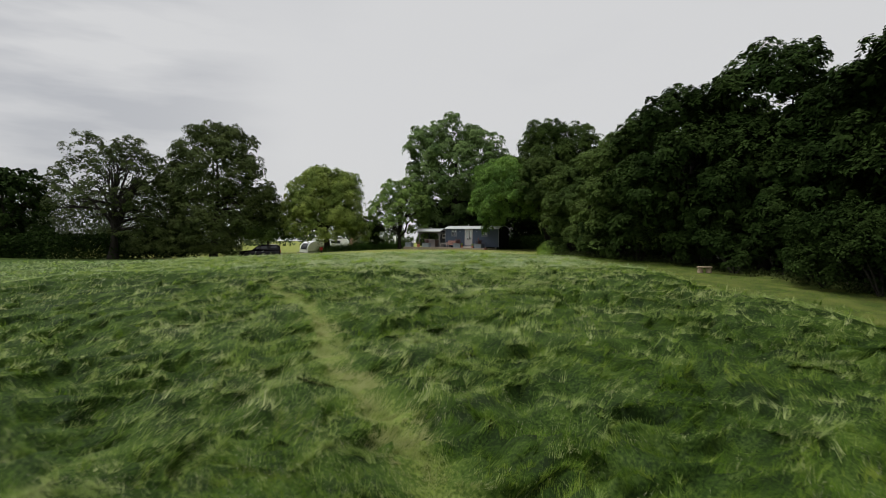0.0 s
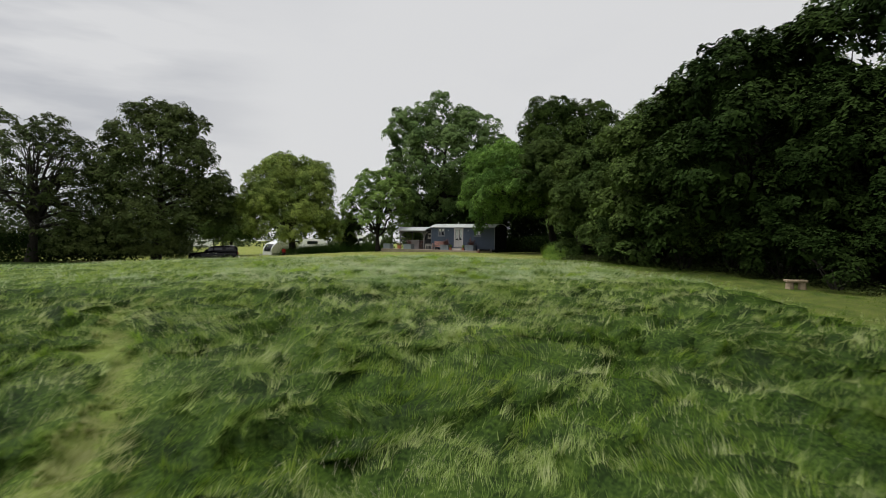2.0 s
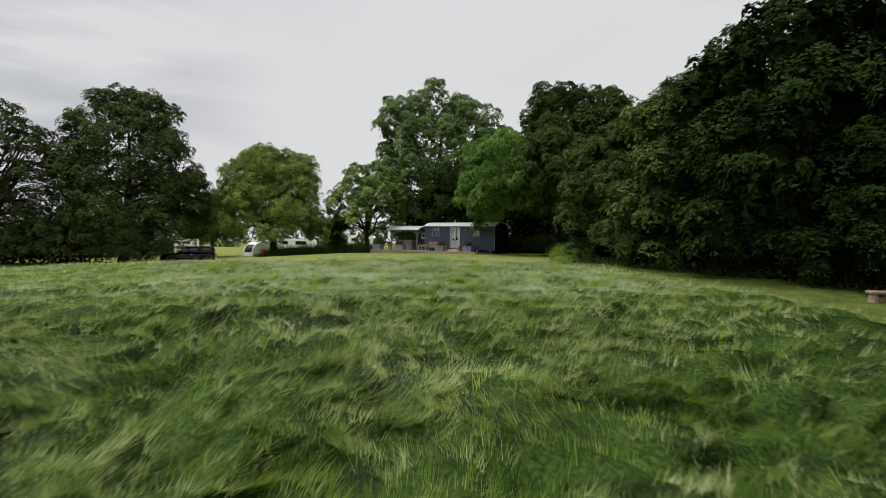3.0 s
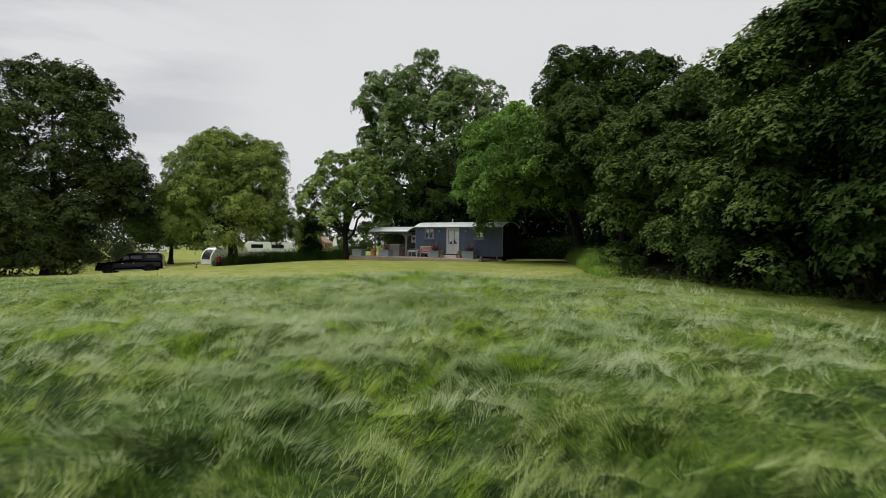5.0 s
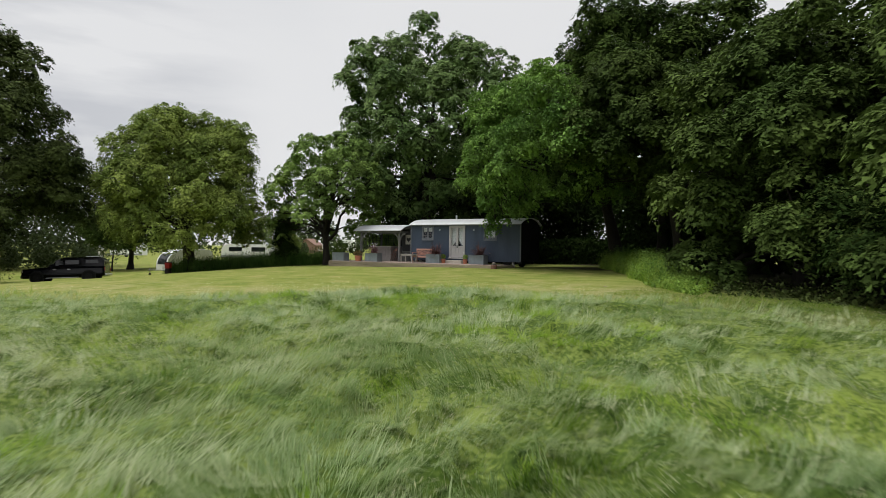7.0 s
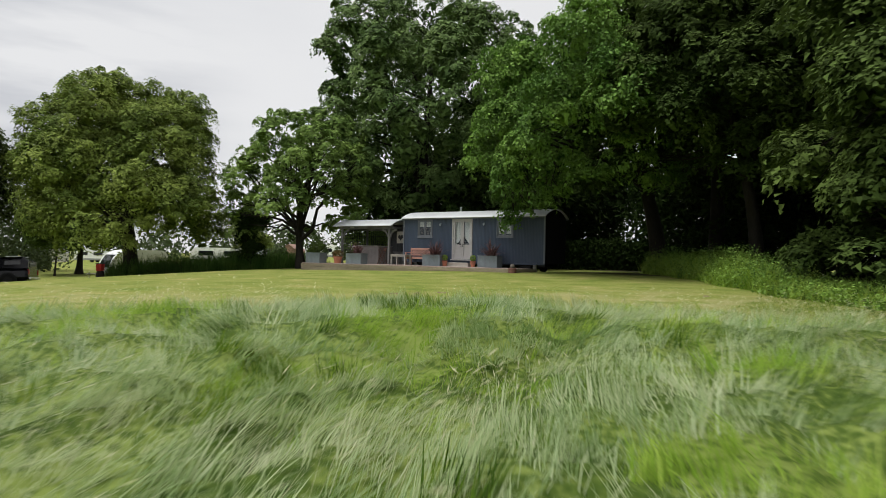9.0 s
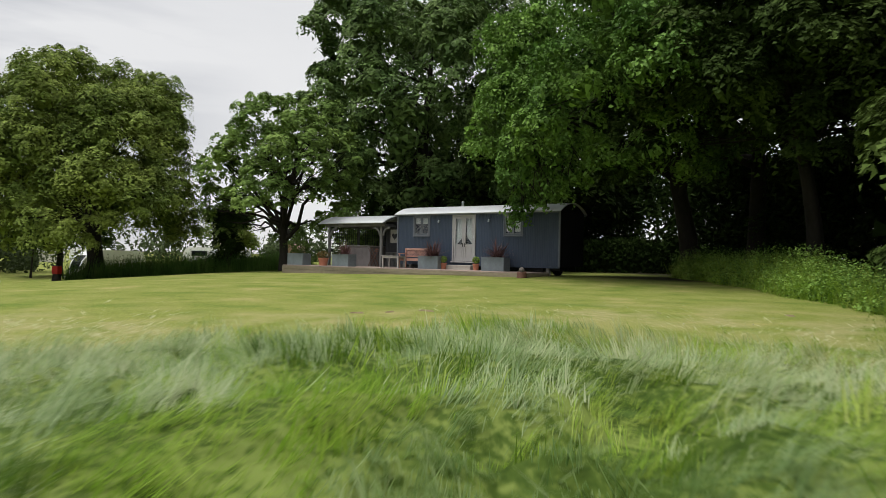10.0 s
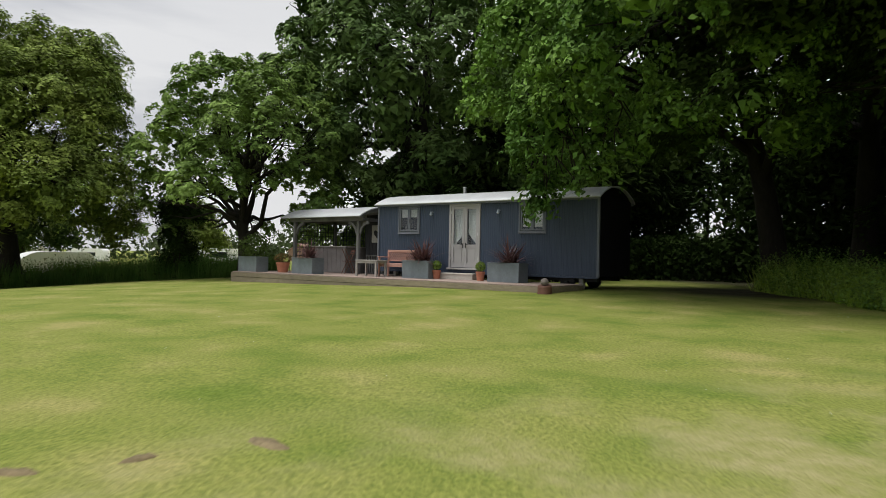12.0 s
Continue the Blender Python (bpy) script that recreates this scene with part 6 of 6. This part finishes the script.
def shell(stations, levels):
    """A car body: stations along x of (x, half width, [z of each level], taper of each level)."""
    bm = bmesh.new()
    rings = []
    for x, hw, zs in stations:
        prof = [(-hw * t, z) for z, t in zip(zs, levels)] + [(hw * t, z) for z, t in reversed(list(zip(zs, levels)))]
        rings.append([bm.verts.new((x, y, z)) for y, z in prof])
    for a, b in zip(rings, rings[1:]):
        for i in range(len(a)):
            j = (i + 1) % len(a)
            bm.faces.new((a[i], b[i], b[j], a[j]))
    bm.faces.new(rings[0])
    bm.faces.new(list(reversed(rings[-1])))
    bmesh.ops.recalc_face_normals(bm, faces=bm.faces)
    return bm


cx_, cy_ = -25.3, -9.3
ahead, aside = np.array((math.cos(radians(229)), math.sin(radians(229)))), np.array((-math.sin(radians(229)), math.cos(radians(229))))
stands = [float(ground_z(*(np.array((cx_, cy_)) + v))) for v in (ahead * 1.7, ahead * -1.7, aside * 0.85, aside * -0.85)]
car = thing("pickup_truck", pose(cx_, cy_, (stands[0] + stands[1]) / 2 + 0.01, math.degrees(math.atan2(stands[2] - stands[3], 1.7)), -math.degrees(math.atan2(stands[0] - stands[1], 3.4)), 229) @ Matrix.Scale(1.04, 4), "black double-cab pickup with a hard top, parked on grass", "car")
part("body", shell([(2.68, 0.78, (0.42, 0.55, 0.78, 0.92)), (2.55, 0.88, (0.36, 0.55, 0.86, 1.02)), (1.3, 0.93, (0.34, 0.58, 0.95, 1.10)), (0.6, 0.93, (0.34, 0.58, 0.98, 1.14)), (-1.2, 0.93, (0.34, 0.58, 0.98, 1.14)), (-2.5, 0.92, (0.40, 0.60, 0.98, 1.14)), (-2.66, 0.86, (0.48, 0.60, 0.98, 1.12))], (0.94, 1.0, 0.99, 0.92)), CARPAINT, car, smooth=False)
part("cab", shell([(1.05, 0.80, (1.10, 1.13, 1.15)), (0.25, 0.78, (1.10, 1.66, 1.74)), (-0.1, 0.78, (1.10, 1.72, 1.80)), (-1.15, 0.78, (1.10, 1.72, 1.80)), (-1.25, 0.78, (1.10, 1.70, 1.78))], (1.06, 0.90, 0.78)), CARPAINT, car)
part("hard_top", shell([(-1.27, 0.82, (1.10, 1.68, 1.80)), (-2.3, 0.82, (1.10, 1.68, 1.80)), (-2.62, 0.80, (1.10, 1.50, 1.56))], (1.05, 0.93, 0.80)), CARPAINT, car)
for sgn in (-1, 1):
    for a, b in ((0.02, 0.55), (-0.98, -0.08)):
        part("side_window", box(a, b, sgn * 0.775 - 0.012, sgn * 0.775 + 0.012, 1.2, 1.6, 0.01), CARGLASS, car)
    part("canopy_window", box(-2.25, -1.4, sgn * 0.806 - 0.012, sgn * 0.806 + 0.012, 1.24, 1.6, 0.01), CARGLASS, car)
    part("headlight", box(2.50, 2.62, sgn * 0.72 - 0.12, sgn * 0.72 + 0.12, 0.78, 0.92, 0.02), LAMPGLASS, car)
    part("tail_light", box(-2.69, -2.60, sgn * 0.80 - 0.06, sgn * 0.80 + 0.06, 0.75, 1.05, 0.015), REDLAMP, car)
    part("door_mirror", box(0.72, 0.86, sgn * 1.02 - 0.1, sgn * 1.02 + 0.1, 1.12, 1.3, 0.03), CARPAINT, car)
    part("roof_rail", box(-2.2, -1.4, sgn * 0.6 - 0.02, sgn * 0.6 + 0.02, 1.83, 1.87, 0.008), STEEL, car, "silver roof rail")
    for x in (1.68, -1.62):
        wheel(car, x, sgn * 0.82, 0.39, 0.26)
        part("wheel_arch", cone(0, 0, -0.05, 0.05, 0.47, 0.47, 22, turn=pose(x, sgn * 0.885, 0.42, 90)), BLACK, car)
for sgn in (-1, 1):
    part("side_strip", box(-2.2, 2.2, sgn * 0.925 - 0.012, sgn * 0.925 + 0.012, 0.62, 0.68, 0.006), BLACK, car)
    part("sill_step", box(-1.0, 1.1, sgn * 0.94 - 0.07, sgn * 0.94 + 0.07, 0.34, 0.39, 0.01), STEEL, car, "silver side step")
    for x in (0.55, -0.35):
        part("door_handle", box(x - 0.1, x + 0.1, sgn * 0.915 - 0.02, sgn * 0.915 + 0.02, 0.93, 0.97, 0.006), STEEL, car)
part("number_plate", box(-2.815, -2.803, -0.26, 0.26, 0.50, 0.60, 0.003), WHITE, car, "blank pale number plate")
part("rear_window", box(-2.64, -2.60, -0.55, 0.55, 1.18, 1.46, 0.01), CARGLASS, car)
part("windscreen", extrude_outline([(0.98, 1.16), (0.32, 1.66), (0.29, 1.65), (0.95, 1.15)], -0.66, 0.66, "y"), CARGLASS, car)
part("bumper", box(2.60, 2.74, -0.80, 0.80, 0.38, 0.58, 0.03), BLACK, car)
part("rear_bumper", box(-2.80, -2.67, -0.80, 0.80, 0.46, 0.60, 0.02), STEEL, car)
part("grille", box(2.64, 2.70, -0.5, 0.5, 0.64, 0.86, 0.015), BLACK, car)


def caravan(x, y, turn, length, height, label, group="caravans in the distance", windows=2, nose=0.8):
    """A touring caravan with rounded ends."""
    t = thing("caravan", pose(x, y, float(ground_z(x, y)), 0, 0, turn), label, "caravan", group)
    h0 = 0.42
    pts = [(-length / 2, h0), (length / 2, h0)]
    n = 7
    for i in range(n + 1):
        a = i / n * math.pi / 2
        pts.append((length / 2 - 0.5 + 0.5 * math.cos(a), height - 0.75 + 0.75 * math.sin(a)))
    for i in range(n + 1):
        a = math.pi / 2 + i / n * math.pi / 2
        pts.append((-length / 2 + nose + nose * math.cos(a), height - 1.3 + 1.3 * math.sin(a)))
    part("body", extrude_outline(pts, -1.1, 1.1, "y"), WHITE, t)
    part("skirt", box(-length / 2 + 0.1, length / 2 - 0.1, -1.112, 1.112, h0 - 0.05, h0 + 0.28, 0.01), GREYPANEL, t, "grey lower panel")
    for sgn in (-1, 1):
        for a, b in ((-length * 0.36, -length * 0.12), (length * 0.05, length * 0.3))[:windows]:
            part("window", box(a, b, sgn * 1.105 - 0.012, sgn * 1.105 + 0.012, 1.25, 1.85, 0.02), CARGLASS, t)
        wheel(t, 0.0, sgn * 0.95, 0.31, 0.2)
    arc = lambda a, o: (-length / 2 + nose + (nose + o) * math.cos(a), height - 1.3 + (1.3 + o) * math.sin(a))
    angles = [radians(178 - 11 * i) for i in range(5)]
    part("end_window", extrude_outline([arc(a, 0.015) for a in angles] + [arc(a, -0.02) for a in angles[::-1]], -0.85, 0.85, "y"), CARGLASS, t)
    part("drawbar", box(-length / 2 - 1.1, -length / 2 + 0.1, -0.06, 0.06, 0.38, 0.46, 0.01), STEEL, t)
    part("jockey_wheel", cone(0, 0, -0.04, 0.04, 0.1, 0.1, 12, turn=pose(-length / 2 - 0.95, 0, 0.1, 90)), TYRE, t)
    part("jockey_post", box(-length / 2 - 0.98, -length / 2 - 0.92, -0.03, 0.03, 0.1, 0.6, 0.005), STEEL, t)
    return t


caravan(-23.8, -0.4, 80, 4.0, 2.15, "white touring caravan with a sloping front window, under the round tree", "caravans on the grass", 0, 1.4)
caravan(-8.3, 12.7, 33, 4.6, 1.9, "white caravan behind the hut", "caravans on the grass")
for x, y, turn, le, high in ((-94.7, 35.2, 35, 6.2, 2.5), (-47.5, 25.8, 38, 7.5, 2.25), (-60, 57, 30, 6.0, 2.5)):
    caravan(x, y, turn, le, high, "white static caravan far across the field")

rb = thing("red_bin", pose(-14.6, -7.9, float(ground_z(-14.6, -7.9)), 0, 0, 20), "bright red plastic bin on a dark wooden stump", "bin")
part("stump", cone(0, 0, -0.05, 0.36, 0.24, 0.17, 12), BARK, rb)
part("bin", box(-0.17, 0.17, -0.15, 0.15, 0.361, 0.74, 0.03), RED, rb)
part("lid", box(-0.185, 0.185, -0.165, 0.165, 0.742, 0.785, 0.015), BLACK, rb)

tree("sapling", (-38.8, 1.5), 6.5, 2.8, 2.0, 13000, 0.18, LEAF_WOOD, "slim young tree on the grass", 61, 0.08, 0.4, count=14, limbs=8, lobe=0.7, inner=300)
tree("young_tree", (-41.0, 4.6), 9.0, 4.0, 1.8, 30000, 0.2, LEAF_WOOD, "young tree with a dark trunk on the grass", 62, 0.28, 0.35, count=30, limbs=10, lobe=1.1, inner=1500,
     extra=[((-2.7, -1.8, 3.1), 1.3), ((2.5, 1.7, 3.1), 1.4), ((0.9, -0.6, 3.0), 1.3), ((-1.0, 0.6, 3.5), 1.5), ((-3.6, -2.2, 4.4), 1.4)])


def far_house(x, y, turn, wall, roof, label, size=1.0):
    """A low gabled house across the field."""
    t = thing("farmhouse", pose(x, y, float(ground_z(x, y)), 0, 0, turn) @ Matrix.Scale(size, 4), label, "house", "houses in the distance")
    part("wall", box(-3.5, 3.5, -2.5, 2.5, -0.5, 2.6), wall, t)
    for sgn in (-1, 1):
        part("gable", extrude_outline([(-2.45, 2.601), (0, 4.2), (2.45, 2.601)], sgn * 3.4 - 0.08, sgn * 3.4 + 0.08), wall, t)
        part("roof_slope", extrude_outline([(sgn * 2.9, 2.42), (0, 4.4), (0, 4.28), (sgn * 2.9, 2.30)][:: sgn], -3.8, 3.8), roof, t)
    for wx in (-2.2, 0.0, 2.2):
        part("window", box(wx - 0.4, wx + 0.4, -2.53, -2.505, 1.0, 2.0, 0.01), CARGLASS, t)


far_house(-100.5, 31.3, -38, RENDER, GREYPANEL, "distant cream house with a grey roof", 0.66)
far_house(-77.0, 66.0, 115, TILE, TILE, "small distant brown brick house beyond the caravans", 0.72)


def far_wood(rng, pts, height, depth, count, size):
    """A belt of distant trees along a line of points."""
    pts = np.array(pts, float)
    seg = np.linalg.norm(np.diff(pts, axis=0), axis=1)
    cum = np.concatenate([[0], np.cumsum(seg)])
    nl = int(cum[-1] / 3.0)
    at = np.sort(rng.uniform(0, cum[-1], nl))
    lx, ly = np.interp(at, cum, pts[:, 0]) + rng.normal(0, depth, nl), np.interp(at, cum, pts[:, 1]) + rng.normal(0, depth, nl)
    lr = height * rng.uniform(0.28, 0.55, nl)
    lz = ground_z(lx, ly) + lr * rng.uniform(0.6, 1.1, nl)
    w = rng.choice(nl, count, p=lr ** 2 / (lr ** 2).sum())
    d = rng.normal(0, 1, (count, 3))
    d /= np.linalg.norm(d, axis=1)[:, None]
    c = np.stack([lx[w], ly[w], lz[w]], 1) + d * (lr[w] * rng.uniform(0.75, 1.05, count))[:, None]
    return leaf_blades(rng, c, d + rng.normal(0, 0.5, (count, 3)), np.full(count, size))


rng = np.random.default_rng(15)
sets = [far_wood(rng, [(-175, -40), (-150, 20), (-128, 60), (-90, 95), (-40, 120), (10, 125), (60, 100)], 9.0, 6, 11000, 1.0),
        far_wood(rng, [(-70, -40), (-62, -22), (-58, -6), (-54, 6)], 15.0, 2.5, 64000, 0.3),
        far_wood(rng, [(-60, -12), (-58.5, -8), (-58, -2), (-61, 3)], 4.4, 1.3, 14000, 0.25),
        far_wood(rng, [(-60, 1), (-63, 6.5), (-65, 11), (-66.5, 13.5)], 3.0, 0.9, 12000, 0.24),
        far_wood(rng, [(-46, 34), (-28, 40), (-10, 42), (12, 40)], 3.0, 1.5, 8000, 0.35),
        far_wood(rng, [(60, 60), (90, 20), (110, -40), (120, -120)], 14.0, 6, 4000, 1.2)]
V = np.concatenate([s[0] for s in sets])
off = np.cumsum([0] + [len(s[0]) for s in sets[:-1]])
F = np.concatenate([s[1] + o for s, o in zip(sets, off)])
tagged(new("far_woods", mesh_fast("far_woods", V, F, LEAF_FAR)), "distant grey-green tree belts and hedges", "woods", kind="stuff")


# ---- marks in the lawn ----
def bare_patch(x, y, w, d, turn, seed):
    rng = np.random.default_rng(seed)
    bm = bmesh.new()
    n = 18
    centre = bm.verts.new((0, 0, 0.022))
    rings = []
    for f, z in ((0.6, 0.018), (1.0, -0.008)):
        ring = []
        for i in range(n):
            a = i * 2 * math.pi / n
            k = f * (1 + 0.25 * noise.noise(Vector((math.cos(a) * 2 + seed, math.sin(a) * 2, f))))
            ring.append(bm.verts.new((w * k * math.cos(a), d * k * math.sin(a), z + rng.uniform(-0.005, 0.005))))
        rings.append(ring)
    for i in range(n):
        j = (i + 1) % n
        bm.faces.new((centre, rings[0][i], rings[0][j]))
        bm.faces.new((rings[0][i], rings[1][i], rings[1][j], rings[0][j]))
    t = thing("bare_patch", pose(x, y, float(ground_z(x, y)), 0, 0, turn), "small scrape of bare brown earth in the lawn", "soil", "bare patches in the lawn")
    part("earth", bm, EARTH, t, smooth=True)


for i, (x, y, w, d) in enumerate(((11.70, -14.20, 0.19, 0.07), (11.10, -15.30, 0.15, 0.05), (11.38, -14.80, 0.12, 0.04), (16.9, -10.6, 0.16, 0.08))):
    bare_patch(x, y, w, d, i * 40, i)

rng = np.random.default_rng(33)
dx_, dy_ = in_band(rng, 220, 3, 17, -14, -3, lambda x, y: (value_noise(x, y, 1.8, 9) > 0.62) & (wood_edge(x, y) < -0.5))
dn = len(dx_)
dc = np.stack([dx_, dy_, ground_z(dx_, dy_) + 0.05], 1)
v, f = leaf_quads(rng, dc, np.tile(np.array((0, 0, 1.0)), (dn, 1)), np.full(dn, 0.017), 1.0)
tagged(new("daisy_flowers", mesh_fast("daisy_flowers", v, f, BLIND)), "tiny white daisies scattered in the lawn", "flowers", kind="stuff")
